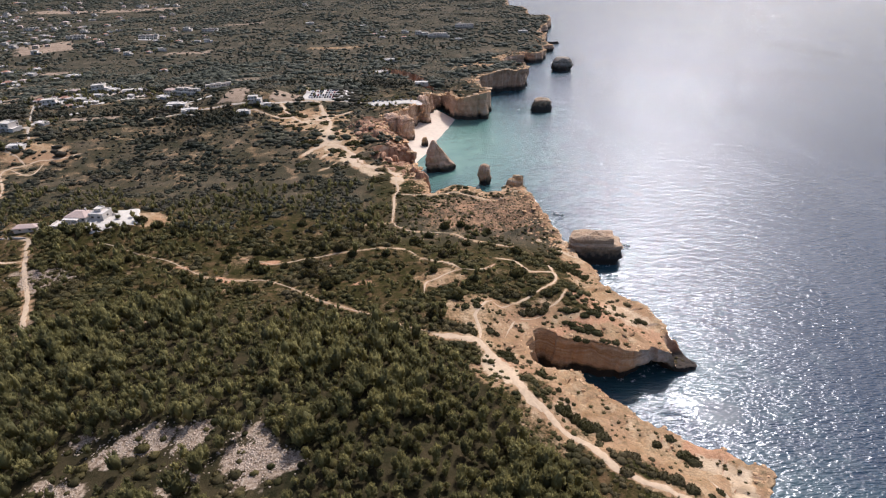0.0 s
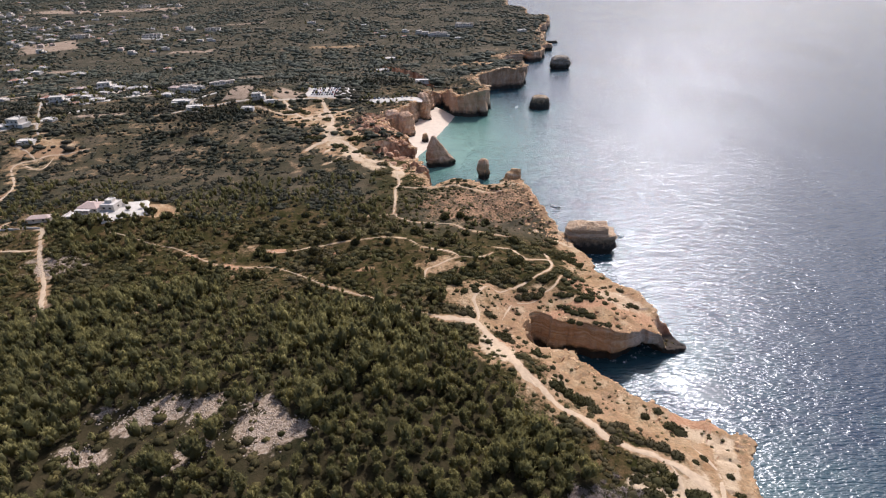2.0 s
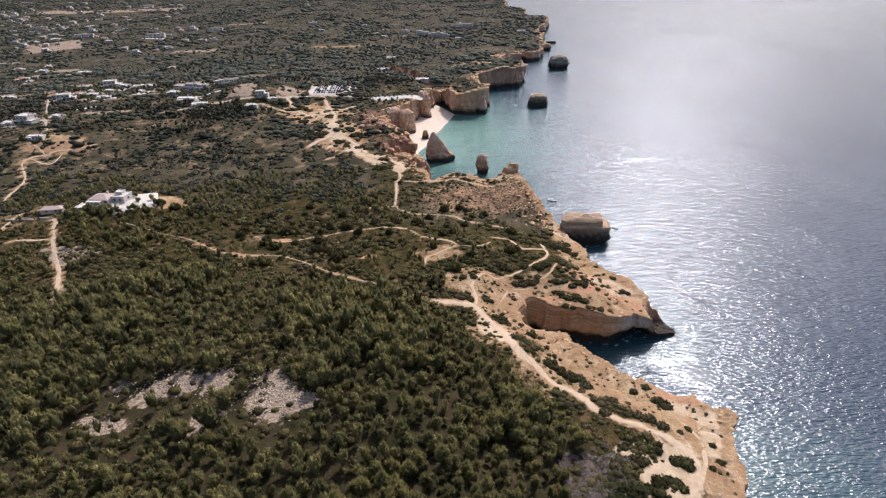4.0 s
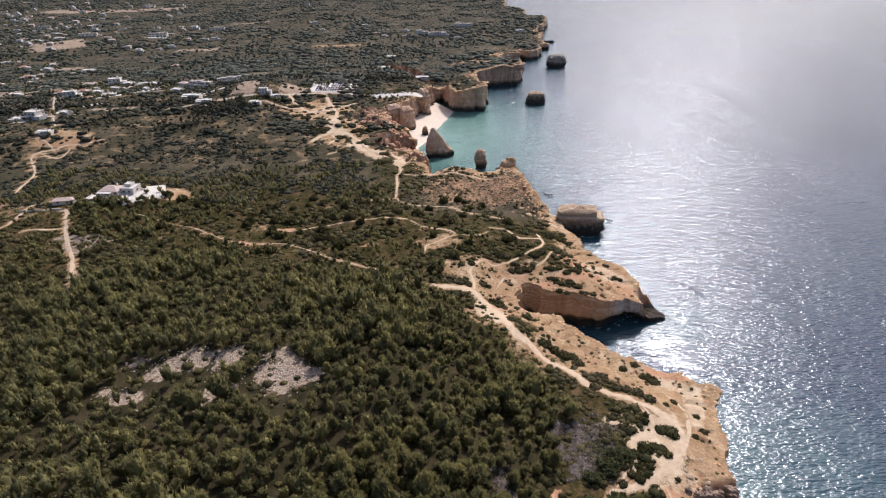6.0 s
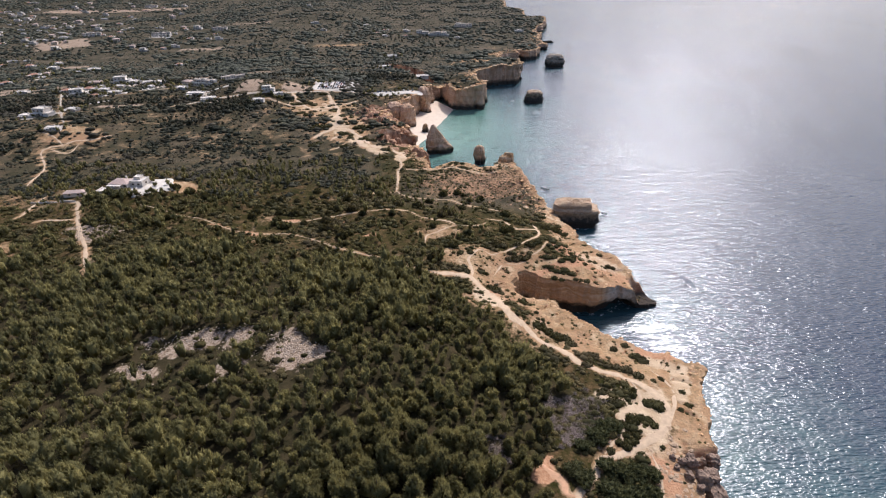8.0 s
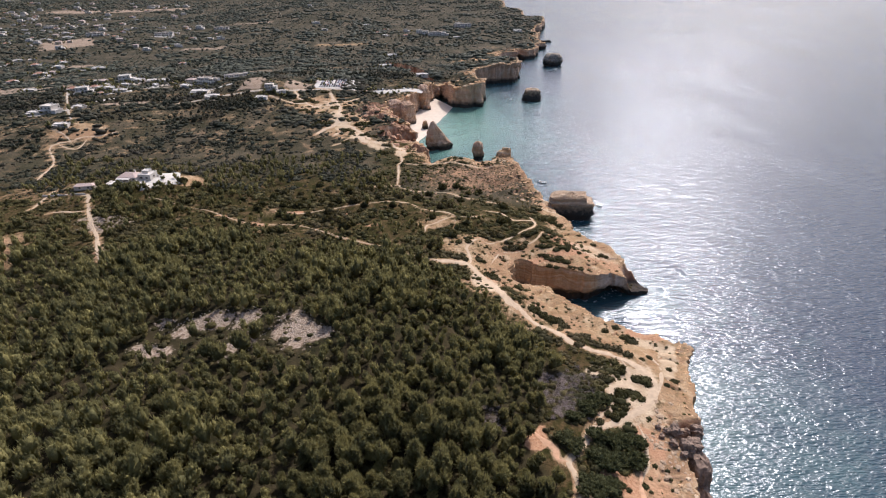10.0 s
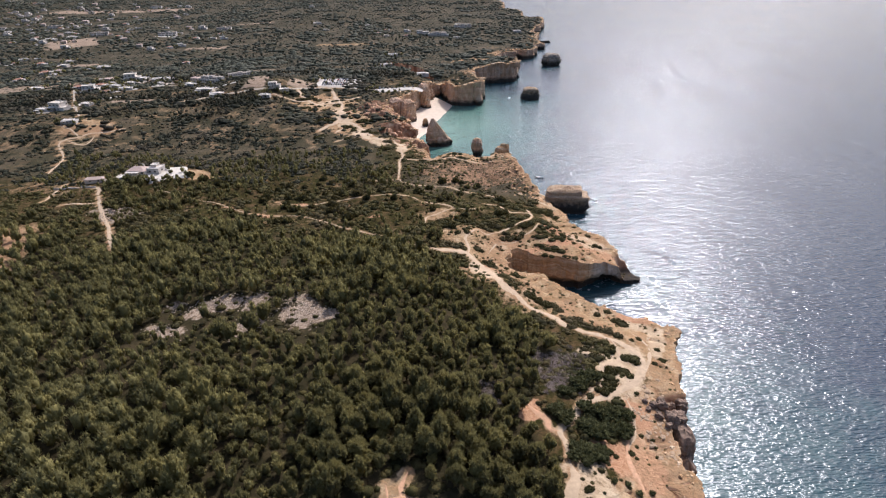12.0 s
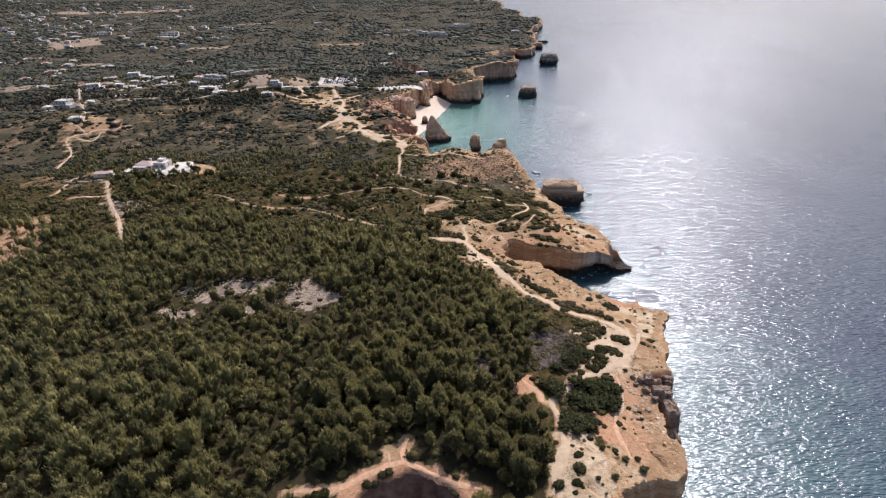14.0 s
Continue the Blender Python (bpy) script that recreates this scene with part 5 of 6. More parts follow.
def plant_cliff_bushes():
    """Single bushes along the cliff tops, countable one by one."""
    r = np.random.RandomState(62)
    meshes = [mesh_of("cliff_bush", *shrub_shape(s, 48, 4), M_SHRUB, True) for s in (21, 22, 23, 24)]

    def bush(x, y, wide, tall, label):
        ob = new("cliff_bush", meshes[int(r.randint(4))])
        ob.matrix_basis = Matrix.LocRotScale((x, y, z_at(x, y) - 0.15), Euler((0, 0, r.uniform(0, 6.28))), (wide * r.uniform(0.85, 1.2), wide * r.uniform(0.8, 1.1), tall))
        tagged(ob, label, "bush", group="bushes of the cliff top")
    plumes = [mesh_of("cliff_bush", *pine_crown(s, 0.85, 12, 150), M_THICKET, True) for s in (41, 42, 43)]
    for x, y, size in BUSHES_THICKET:
        for k in range(3 if size > 3.2 else 1):      # tall juniper and pine scrub grown together
            a, wide = k * 2.1 + r.uniform(0, 1), size * (r.uniform(0.36, 0.46) if size > 3.2 else 0.6)
            far = 0.5 * size if size > 3.2 else 0.0
            px, py = x + far * math.cos(a), y + 0.8 * far * math.sin(a)
            ob = new("cliff_bush", plumes[int(r.randint(3))])
            ob.matrix_basis = Matrix.LocRotScale((px, py, z_at(px, py) - 0.3), Euler((0, 0, r.uniform(0, 6.28))), (wide, wide, wide * r.uniform(0.42, 0.62)))
            tagged(ob, "shaggy dark green bush in a thicket on sand", "bush", group="bushes of the cliff top")
    for x, y, size in BUSHES_SOUTH + BUSHES_MIDDLE + BUSHES_HEAD + BUSHES_NECK:
        if size > 3.2:      # a large bush is several grown together
            for k in range(3):
                a = k * 2.1 + r.uniform(0, 1)
                bush(x + size * 0.5 * math.cos(a), y + size * 0.4 * math.sin(a), size * r.uniform(0.52, 0.7), size * r.uniform(0.42, 0.64), "dense dark green bush in a clump on sand")
        else:
            bush(x, y, size, size * 0.62, "rounded dark green bush on bare sand")
    for x, y, size in BUSHES_TRACKS + BUSHES_SINK:
        for k in range(2):
            a = k * 3.1 + r.uniform(0, 1)
            bush(x + size * 0.45 * math.cos(a), y + size * 0.4 * math.sin(a), size * r.uniform(0.62, 0.85), size * r.uniform(0.35, 0.55), "low spreading dark bush beside pale sandy tracks")
    x, y, d, w, r2 = sites(10, 125, 24, 300, 3.0, 61)
    bare, stone, field, wood = ground_kind(x, y, d, w)
    n = fbm(x + 20, y, 12.0, 3)
    ok = (bare > 0.35) & (w > 1.0) & (d > 2.5) & (wood < 0.8) & (r2.rand(len(x)) < (step(0.4, 0.62, n) * 0.7 + 0.08) * np.where(y > 150, 1.25, np.where(y < 70, 1.5, 1.0)))
    q = rows_of(x[ok], y[ok], r2, 0.2, 1.15, (0.45, 0.75), 0.1)
    q[:, 4:] *= (1 + 0.7 * step(150, 180, q[:, 1]) * r2.rand(len(q)))[:, None]
    scattered("low_bushes", [shrub_shape(s, 12, 3, ICO1) for s in (25, 26)], q, M_SHRUB, "small low bushes dotted over stony sand", "bushes")


def plant_dry_brush():
    """Fallen and leafless branches: tangles of thin bare twigs."""
    r = np.random.RandomState(71)
    tangles = []
    for k in range(3):
        n = 46
        d = r.normal(0, 1, (n, 3)) * np.array([1, 1, 0.6])
        d[:, 2] = np.abs(d[:, 2])
        at = r.normal(0, 0.4, (n, 3)) * np.array([1, 1, 0.3]) + np.array([0, 0, 0.25])
        d /= np.linalg.norm(d, axis=1)[:, None]
        tangles.append(tufts(at, d, 2, 1.3, 0.09, r))
    pts = np.vstack([np.c_[r.normal(a, 3.2, 17), r.normal(b, 3.2, 17)] for a, b in DRY_SPOTS])
    q = np.c_[pts, height(pts[:, 0], pts[:, 1]), r.uniform(0, 6, len(pts)), r.uniform(0.9, 1.8, len(pts)), r.uniform(0.8, 1.5, len(pts))]
    scattered("dry_brush", tangles, q, M_DRY, "leafless grey dry brush beside the pines", "bushes")


def plant_edge_scrub():
    """Low brown-green scrub between the wood and the track."""
    x, y, d, w, r = sites(-15, 75, 90, 220, 2.0, 68)
    band = (wooded(x, y) < 0.75) & (w > 0.9) & (w < 17) & (d > 17)
    ok = band & (r.rand(len(x)) < 0.16 + 0.6 * step(0.4, 0.6, fbm(x + 9, y, 9.0, 3)))
    q = rows_of(x[ok], y[ok], r, 0.4, 1.5, (0.5, 0.85), 0.1)
    scattered("edge_scrub", [shrub_shape(s, 16, 3, ICO2) for s in (81, 82, 83)], q[w[ok] > 0.8 * q[:, 4]], M_SHRUB, "low mixed scrub along the wood's edge", "bushes")


def plant_heath_trees():
    """Single dark round trees standing over the low scrub between the wood and the ridge."""
    r = np.random.RandomState(64)
    meshes = [mesh_of("heath_tree", *shrub_shape(s, 80, 4), M_SHRUB, True) for s in (26, 27, 28, 29)]
    x, y, d, w, r2 = sites(-215, 45, 222, 335, 9.5, 67)
    n = fbm(x + 35, y, 34.0, 3)
    ok = (r2.rand(len(x)) < 0.2 + 0.7 * step(0.42, 0.58, n)) & (d > 30) & (w > 3.8) & free_of(x, y)
    for px, py in zip(x[ok][:290].tolist(), y[ok][:290].tolist()):
        size = r.uniform(1.5, 4.0)
        ob = new("heath_tree", meshes[int(r.randint(4))])
        ob.matrix_basis = Matrix.LocRotScale((px, py, z_at(px, py) - 0.2), Euler((0, 0, r.uniform(0, 6.28))), (size * r.uniform(0.9, 1.15), size, size * r.uniform(1.1, 1.7)))
        tagged(ob, "round dark evergreen tree over low scrub", "tree", group="trees of the heath")


def strew_stones():
    for cx, cy, a, b, turn, bare, kind in OPEN:
        if kind != "stone":
            continue
        r = np.random.RandomState(int(abs(cx * 7 + cy)))
        n = int(a * b * 5)
        u, v = r.normal(0, 0.5, n) * a, r.normal(0, 0.5, n) * b
        x, y = cx + u * math.cos(turn) - v * math.sin(turn), cy + u * math.sin(turn) + v * math.cos(turn)
        q = np.c_[x, y, height(x, y), r.uniform(0, 6, n), r.uniform(0.15, 0.55, n) ** 1.0, r.uniform(0.15, 0.5, n)]
        scattered("rubble", [shrub_shape(s, 0, 0, ICO1) for s in (31, 32, 33)], q, M_STONE, "loose pale limestone rubble in a clearing", "stones")


def strew_boulders():
    """Broken rock on the rim and the slopes just below and behind it."""
    r = np.random.RandomState(83)
    for y0, y1, n, lo, hi in ((20, 310, 520, 0.25, 1.0), (310, 420, 420, 0.4, 1.9), (420, 610, 620, 0.6, 3.2), (610, 1200, 500, 0.8, 3.6)):
        ok = np.where((COAST[:, 1] > y0) & (COAST[:, 1] < y1))[0]
        k = r.choice(ok, n)
        back = np.abs(r.normal(0, 3.0 if y0 < 310 else 7.0, n)) - 0.6
        p = COAST[k] - COAST_N[k] * back[:, None]
        size = lo + (hi - lo) * r.rand(n) ** 2.2
        q = np.c_[p, height(p[:, 0], p[:, 1]) - size * 0.2, r.uniform(0, 6, n), size * r.uniform(0.7, 1.4, n), size * r.uniform(0.6, 1.2, n)]
        V = [shrub_shape(s, 0, 0, ICO2 if y0 < 300 else ICO1) for s in (51, 52, 53, 54)]
        ob = scattered("boulders", V, q, M_CLIFF, "broken limestone blocks strewn along the rim", "rocks")
        ob.data.polygons.foreach_set("use_smooth", np.zeros(len(ob.data.polygons), bool))
    x, y = r.normal(79, 6, 150), r.normal(72, 10, 150)
    size = 0.3 + 1.3 * r.rand(150) ** 2.2
    q = np.c_[x, y, height(x, y) - size * 0.1, r.uniform(0, 6, 150), size, size * r.uniform(0.25, 0.6, 150)]
    ob = scattered("boulders", [shrub_shape(s, 0, 0, ICO2) for s in (60, 61, 62)], q[inland(x, y) > 0.5], M_TANROCK, "tan broken stones on the cliff top", "rocks")
    ob.data.polygons.foreach_set("use_smooth", np.zeros(len(ob.data.polygons), bool))
    x, y = r.normal(36, 20, 170), r.normal(352, 17, 170)
    size = 0.3 + 1.1 * r.rand(170) ** 2.5
    q = np.c_[x, y, height(x, y) - size * 0.25, r.uniform(0, 6, 170), size, size * r.uniform(0.4, 0.8, 170)]
    scattered("outcrops", [shrub_shape(s, 0, 0, ICO2) for s in (58, 59)], q[inland(x, y) > 2], M_REDROCK, "bare rock ribs on the ridge slope", "rocks")
    # blocks on the low shelf beside the islet
    x, y = r.normal(76, 6, 60), r.normal(326, 10, 60)
    size = 0.5 + 2.2 * r.rand(60) ** 2
    q = np.c_[x, y, height(x, y) - size * 0.25, r.uniform(0, 6, 60), size, size * r.uniform(0.5, 0.9, 60)]
    ob = scattered("boulders", [shrub_shape(s, 0, 0, ICO2) for s in (63, 64)], q[inland(x, y) > 1], M_CLIFF, "weathered blocks on a low rock shelf", "rocks")
    ob.data.polygons.foreach_set("use_smooth", np.zeros(len(ob.data.polygons), bool))
    # rough red outcrops where the bay's slope has washed out
    n = 230
    x = np.r_[r.normal(-38, 8, n), r.normal(-66, 12, n)]
    y = np.r_[r.normal(492, 22, n), r.normal(556, 14, n)]
    ok = inland(x, y) > 0
    x, y = x[ok], y[ok]
    size = 0.8 + 4.2 * r.rand(len(x)) ** 3
    q = np.c_[x, y, height(x, y) - size * 0.3, r.uniform(0, 6, len(x)), size, size * r.uniform(0.5, 1.1, len(x))]
    ob = scattered("outcrops", [shrub_shape(s, 0, 0, ICO2) for s in (55, 56, 57)], q, M_REDROCK, "washed-out red rock outcrops above the beach", "rocks")
    ob.data.polygons.foreach_set("use_smooth", np.zeros(len(ob.data.polygons), bool))


# large broken blocks lying in the slump: x, y, radius
SLUMP_BLOCKS = [(76.5, 83.0, 1.1), (79.0, 81.0, 1.5), (82.3, 80.5, 2.3), (88.0, 84.5, 1.9), (84.0, 74.5, 3.0), (88.3, 77.8, 3.1), (92.0, 84.0, 2.4), (79.5, 75.0, 1.5), (81.5, 70.5, 1.3), (76.5, 78.5, 1.0)]


def drop_slump_blocks():
    r = np.random.RandomState(86)
    for k, (x, y, size) in enumerate(SLUMP_BLOCKS):
        v, f = ico(4)
        # a block split along joints: a squared form with corners knocked off and pitted faces
        v = v / (np.abs(v) ** 5).sum(1)[:, None] ** 0.2
        for _ in range(5):
            n = r.normal(0, 1, 3)
            n /= np.linalg.norm(n)
            over = np.maximum(v @ n - r.uniform(0.78, 1.0), 0)
            v = v - over[:, None] * n
        pits = fbm(v[:, 0] * 2 + k * 5.1 + 9, v[:, 1] * 2 + v[:, 2] * 2.6, 1.0, 4) - 0.5
        v = v * (1 + 0.75 * pits)[:, None] * np.array([0.9, 0.9, 1.05])
        me = mesh_of("slump_block", v, f, M_BROWNROCK)
        ob = new("slump_block", me)
        z = max(z_at(x, y), 20.0)
        ob.matrix_basis = Matrix.LocRotScale((x, y, z + size * 0.3), Euler((r.uniform(-0.15, 0.15), r.uniform(-0.15, 0.15), r.uniform(-0.5, 0.5))), (size, size, size))
        tagged(ob, "brown-grey limestone block broken from the cliff edge", "rock", group="fallen blocks of the cliff")


def plant_groves():
    """Clumps of taller dark trees over the far plateau."""
    x, y, d, w, r = sites(-1000, 60, 440, 1150, 15.0, 97)
    n = fbm(x + 11, y, 60.0, 3)
    ok = (r.rand(len(x)) < step(0.46, 0.6, n) * 0.75 + 0.06) & (d > 25) & (w > 3) & free_of(x, y) & (opened(x, y, "field") < 0.2) & (opened(x, y, "soil") < 0.3)
    q = rows_of(x[ok], y[ok], r, 0.9, 1.8, (0.6, 0.95), 0.3)
    scattered("grove", [pine_crown(s, 0.9, 5, 6, False) for s in (71, 72, 73)], q, M_FARLEAF, "clumps of dark trees on the far plateau", "trees")


def plant_tree_belts():
    """Darker, taller trees in belts beside the village and the car park, and round bushes on the sand tracks."""
    r = np.random.RandomState(91)
    pts = []
    for cx, cy, a, b, n in ((-245, 575, 45, 14, 90), (-330, 610, 50, 14, 60), (-55, 715, 40, 18, 90), (-470, 600, 40, 20, 60), (-330, 720, 60, 16, 70), (-190, 735, 60, 20, 50), (-20, 645, 12, 8, 14), (-75, 632, 10, 6, 10), (-232, 575, 26, 30, 120), (-462, 717, 18, 22, 26), (-470, 640, 40, 30, 50),
                            (-347, 728, 22, 16, 26), (-337, 525, 16, 18, 26), (-410, 606, 20, 22, 30), (-255, 525, 40, 16, 50), (-90, 725, 30, 14, 40)):
        pts.append(np.c_[r.normal(cx, a * 0.6, n), r.normal(cy, b * 0.6, n)])
    p = np.vstack(pts)
    p = p[free_of(p[:, 0], p[:, 1]) & (inland(p[:, 0], p[:, 1]) > 4) & (off_way(p[:, 0], p[:, 1]) > 2)]
    q = np.c_[p, height(p[:, 0], p[:, 1]), r.uniform(0, 6, len(p)), r.uniform(0.8, 1.7, len(p)), r.uniform(0.7, 1.4, len(p))]
    scattered("tree_belt", [pine_crown(s, 0.95, 4, 12, False) for s in (61, 62, 63)], q, M_VALLEY, "belts of dark green trees by the village", "trees")
    x, y, d, w, r2 = sites(-190, -40, 430, 640, 8.0, 95)
    ok = (opened(x, y, "soil") > 0.3) & (w > 0.6) & (r2.rand(len(x)) < 0.4) & free_of(x, y)
    x, y = x[ok], y[ok]
    q = rows_of(x, y, r2, 1.2, 3.6, (0.5, 0.75), 0.2)
    scattered("sand_bushes", [shrub_shape(s, 30, 4) for s in (65, 66, 67)], q, M_SHRUB, "round dark bushes on pale sand", "bushes")

# ---- buildings ----


def hip_roof(w, d, z, rise, over=0.4):
    bm = bmesh.new()
    x, y = w / 2 + over, d / 2 + over
    ridge = max(w - d, 0) / 2
    low = [bm.verts.new(p) for p in ((-x, -y, z), (x, -y, z), (x, y, z), (-x, y, z))]
    base = [bm.verts.new(p) for p in ((-x, -y, z - 0.18), (x, -y, z - 0.18), (x, y, z - 0.18), (-x, y, z - 0.18))]
    top = [bm.verts.new((-ridge - 0.05, 0, z + rise)), bm.verts.new((ridge + 0.05, 0, z + rise))]
    bm.faces.new((low[0], low[1], top[1], top[0]))
    bm.faces.new((low[2], low[3], top[0], top[1]))
    bm.faces.new((low[1], low[2], top[1]))
    bm.faces.new((low[3], low[0], top[0]))
    for k in range(4):
        bm.faces.new((base[k], base[(k + 1) % 4], low[(k + 1) % 4], low[k]))
    bm.faces.new(base[::-1])
    return bm


def flat_roof(w, d, z):
    t = 0.25
    return boxes((-w / 2 - 0.1, -d / 2 - 0.1, z, w / 2 + 0.1, d / 2 + 0.1, z + 0.2), (-w / 2 - 0.1, -d / 2 - 0.1, z + 0.2, w / 2 + 0.1, -d / 2 + t, z + 0.7),
                 (-w / 2 - 0.1, d / 2 - t, z + 0.2, w / 2 + 0.1, d / 2 + 0.1, z + 0.7), (-w / 2 - 0.1, -d / 2 + t, z + 0.2, -w / 2 + t, d / 2 - t, z + 0.7),
                 (w / 2 - t, -d / 2 + t, z + 0.2, w / 2 + 0.1, d / 2 - t, z + 0.7))


def window(parent, x, y, z, w, h, along="x"):
    """A window set in a wall: a frame with a pane behind it."""
    t = 0.12
    if along == "x":
        fr = part("window", boxes((x - w / 2, y - t, z, x + w / 2, y + 0.05, z + 0.1), (x - w / 2, y - t, z + h - 0.1, x + w / 2, y + 0.05, z + h),
                                  (x - w / 2, y - t, z + 0.1, x - w / 2 + 0.1, y + 0.05, z + h - 0.1), (x + w / 2 - 0.1, y - t, z + 0.1, x + w / 2, y + 0.05, z + h - 0.1)), M_WOOD, parent)
        part("pane", boxes((x - w / 2 + 0.1, y - 0.06, z + 0.1, x + w / 2 - 0.1, y - 0.02, z + h - 0.1)), M_GLASS, fr)
    else:
        fr = part("window", boxes((x - 0.05, y - w / 2, z, x + t, y + w / 2, z + 0.1), (x - 0.05, y - w / 2, z + h - 0.1, x + t, y + w / 2, z + h),
                                  (x - 0.05, y - w / 2, z + 0.1, x + t, y - w / 2 + 0.1, z + h - 0.1), (x - 0.05, y + w / 2 - 0.1, z + 0.1, x + t, y + w / 2, z + h - 0.1)), M_WOOD, parent)
        part("pane", boxes((x + 0.02, y - w / 2 + 0.1, z + 0.1, x + 0.06, y + w / 2 - 0.1, z + h - 0.1)), M_GLASS, fr)


def house(label, w, d, storeys, wall, roof, roof_mat, wing=True):
    base = tagged(new("house"), label, "house", group="houses of the plateau")
    h = 2.9 * storeys
    part("wall", boxes((-w / 2, -d / 2, -2.5, w / 2, d / 2, h)), wall, base)
    part("roof", hip_roof(w, d, h, 1.7) if roof == "hip" else flat_roof(w, d, h), roof_mat, base)
    part("chimney", boxes((w * 0.22, 0.4, h, w * 0.22 + 0.7, 1.1, h + 2.4), (w * 0.22 - 0.1, 0.3, h + 2.4, w * 0.22 + 0.8, 1.2, h + 2.55)), wall, base)
    if wing:
        part("wing", boxes((w / 2, -d / 2 - 1.5, -2.5, w / 2 + 5, d / 4, 2.7)), wall, base)
        r = part("wing_roof", flat_roof(5, d * 0.75 + 1.5, 2.7), wall, base)
        r.location = (w / 2 + 2.5, -d / 8 - 0.75, 0)
        part("porch", boxes((-w / 2, -d / 2 - 3, 2.45, 0, -d / 2, 2.65), (-w / 2 + 0.1, -d / 2 - 2.9, -2.5, -w / 2 + 0.4, -d / 2 - 2.6, 2.45), (-0.4, -d / 2 - 2.9, -2.5, -0.1, -d / 2 - 2.6, 2.45)), wall, base)
    for s in range(storeys):
        n = max(2, int(w / 4))
        for k in range(n):
            window(base, -w / 2 + w * (k + 0.5) / n, -d / 2, 0.9 + 2.9 * s, 1.4, 1.3)
        window(base, w / 2, d * 0.36, 0.9 + 2.9 * s, 1.2, 1.2, "y")
    part("door", boxes((w * 0.02 - 0.5, -d / 2 - 0.06, 0, w * 0.02 + 0.5, -d / 2 + 0.04, 2.1)), M_WOOD, base)
    return base


def terrace(label):
    """Joined two-storey houses, each stepped down to a lower front with a roof terrace."""
    base = tagged(new("house"), label, "house", group="houses of the plateau")
    for k in range(5):
        x0, x1, y0, h = -17.5 + 7 * k, -10.6 + 7 * k, -1.2 * (k % 2), 6.0 + 0.5 * (k % 3)
        part("wall", boxes((x0, y0, -2.5, x1, 6, h)), M_WHITE, base)
        part("front_wall", boxes((x0 + 0.4, y0 - 4.5, -2.5, x1 - 0.4, y0, 3.1)), M_WHITE, base)
        part("roof", boxes((x0 - 0.02, y0 - 0.1, h, x1 + 0.02, 6.1, h + 0.18), (x0, y0 - 0.1, h + 0.18, x1, y0 + 0.15, h + 0.6), (x0, 5.85, h + 0.18, x1, 6.1, h + 0.6)), M_CREAM, base)
        part("parapet", boxes((x0 + 0.4, y0 - 4.5, 3.1, x1 - 0.4, y0 - 4.25, 3.9), (x0 + 0.4, y0 - 4.25, 3.1, x0 + 0.65, y0, 3.9), (x1 - 0.65, y0 - 4.25, 3.1, x1 - 0.4, y0, 3.9)), M_WHITE, base)
        part("chimney", boxes((x0 + 1, 4, h, x0 + 1.7, 4.7, h + 1.8)), M_WHITE, base)
        for z, y in ((0.7, y0 - 4.5), (3.7, y0)):
            for q in (0.3, 0.7):
                window(base, x0 + 6.9 * q, y, z, 1.5, 1.7)
    return base


HOUSE_KINDS = [house("white flat-roofed villa with a low wing", 13, 9, 1, M_WHITE, "flat", M_WHITE),
               house("white house with a terracotta hip roof", 12, 9, 1, M_WHITE, "hip", M_TILE),
               house("two-storey white villa with a flat roof", 12, 9, 2, M_WHITE, "flat", M_PAVE),
               house("cream house with a bleached tile roof", 14, 10, 2, M_CREAM, "hip", M_PALETILE, False),
               terrace("row of white terraced houses with stepped flat roofs")]
_first = set()


def settle(kind, x, y, turn=0.0, size=1.0):
    # builds on the highest ground under it
    z = float(height(np.array([x - 5, x + 5, x, x]), np.array([y, y, y - 4, y + 4])).max())
    m = pose(x, y, z, 0, 0, turn)
    ob = HOUSE_KINDS[kind]
    if kind in _first:
        ob = copy_thing(ob, m)
    else:
        _first.add(kind)
        ob.matrix_basis = m
    ob.scale = (size, size, size)
    BUILT.append((x, y, 8.5 * size * (1.4 if kind == 4 else 1)))


VILLAGE_WEST = [(2, -431, 742, 1.25), (0, -410, 735, 1), (0, -428, 691, 0.9), (1, -448, 696, 1), (2, -450, 669, 1.2), (1, -474, 690, 1), (0, -406, 671, 0.9),
                (3, -454, 728, 0.8), (0, -389, 729, 0.9), (0, -372, 726, 0.9), (2, -417, 548, 1.25), (0, -434, 546, 0.9), (0, -397, 566, 0.8), (0, -374, 490, 0.8),
                (1, -588, 804, 1), (0, -593, 862, 0.9), (0, -534, 692, 0.9), (1, -398, 859, 0.8)]
VILLAGE_EAST = [(0, -322, 675, 0.9), (4, -297, 684, 0.95), (4, -262, 694, 0.85), (3, -322, 698, 0.9), (0, -286, 622, 1.1), (0, -263, 597, 0.9), (2, -198, 613, 0.8),
                (0, -186, 608, 0.6), (0, -204, 590, 0.7), (0, -75, 888, 0.9), (0, -25, 732, 0.9), (0, -80, 793, 0.9)]
VILLAGE_FAR = [(2, -793, 1115, 0), (0, -769, 1122, 20), (2, -754, 1078, -10), (0, -786, 1217, 10), (0, -728, 1131, 0), (4, -684, 1153, 10), (2, -716, 1243, 0),
               (1, -636, 1130, 15), (2, -516, 1000, 0), (4, -545, 1148, 5), (2, -514, 1257, 0), (4, -462, 1242, 0), (2, -424, 1115, 20), (0, -447, 1120, 0),
               (3, -866, 1439, 0), (3, -977, 1528, 10), (2, -1036, 1511, 0), (4, -886, 1343, 5), (2, -830, 1331, 0), (2, -882, 1598, 0), (4, -835, 1771, 0)]
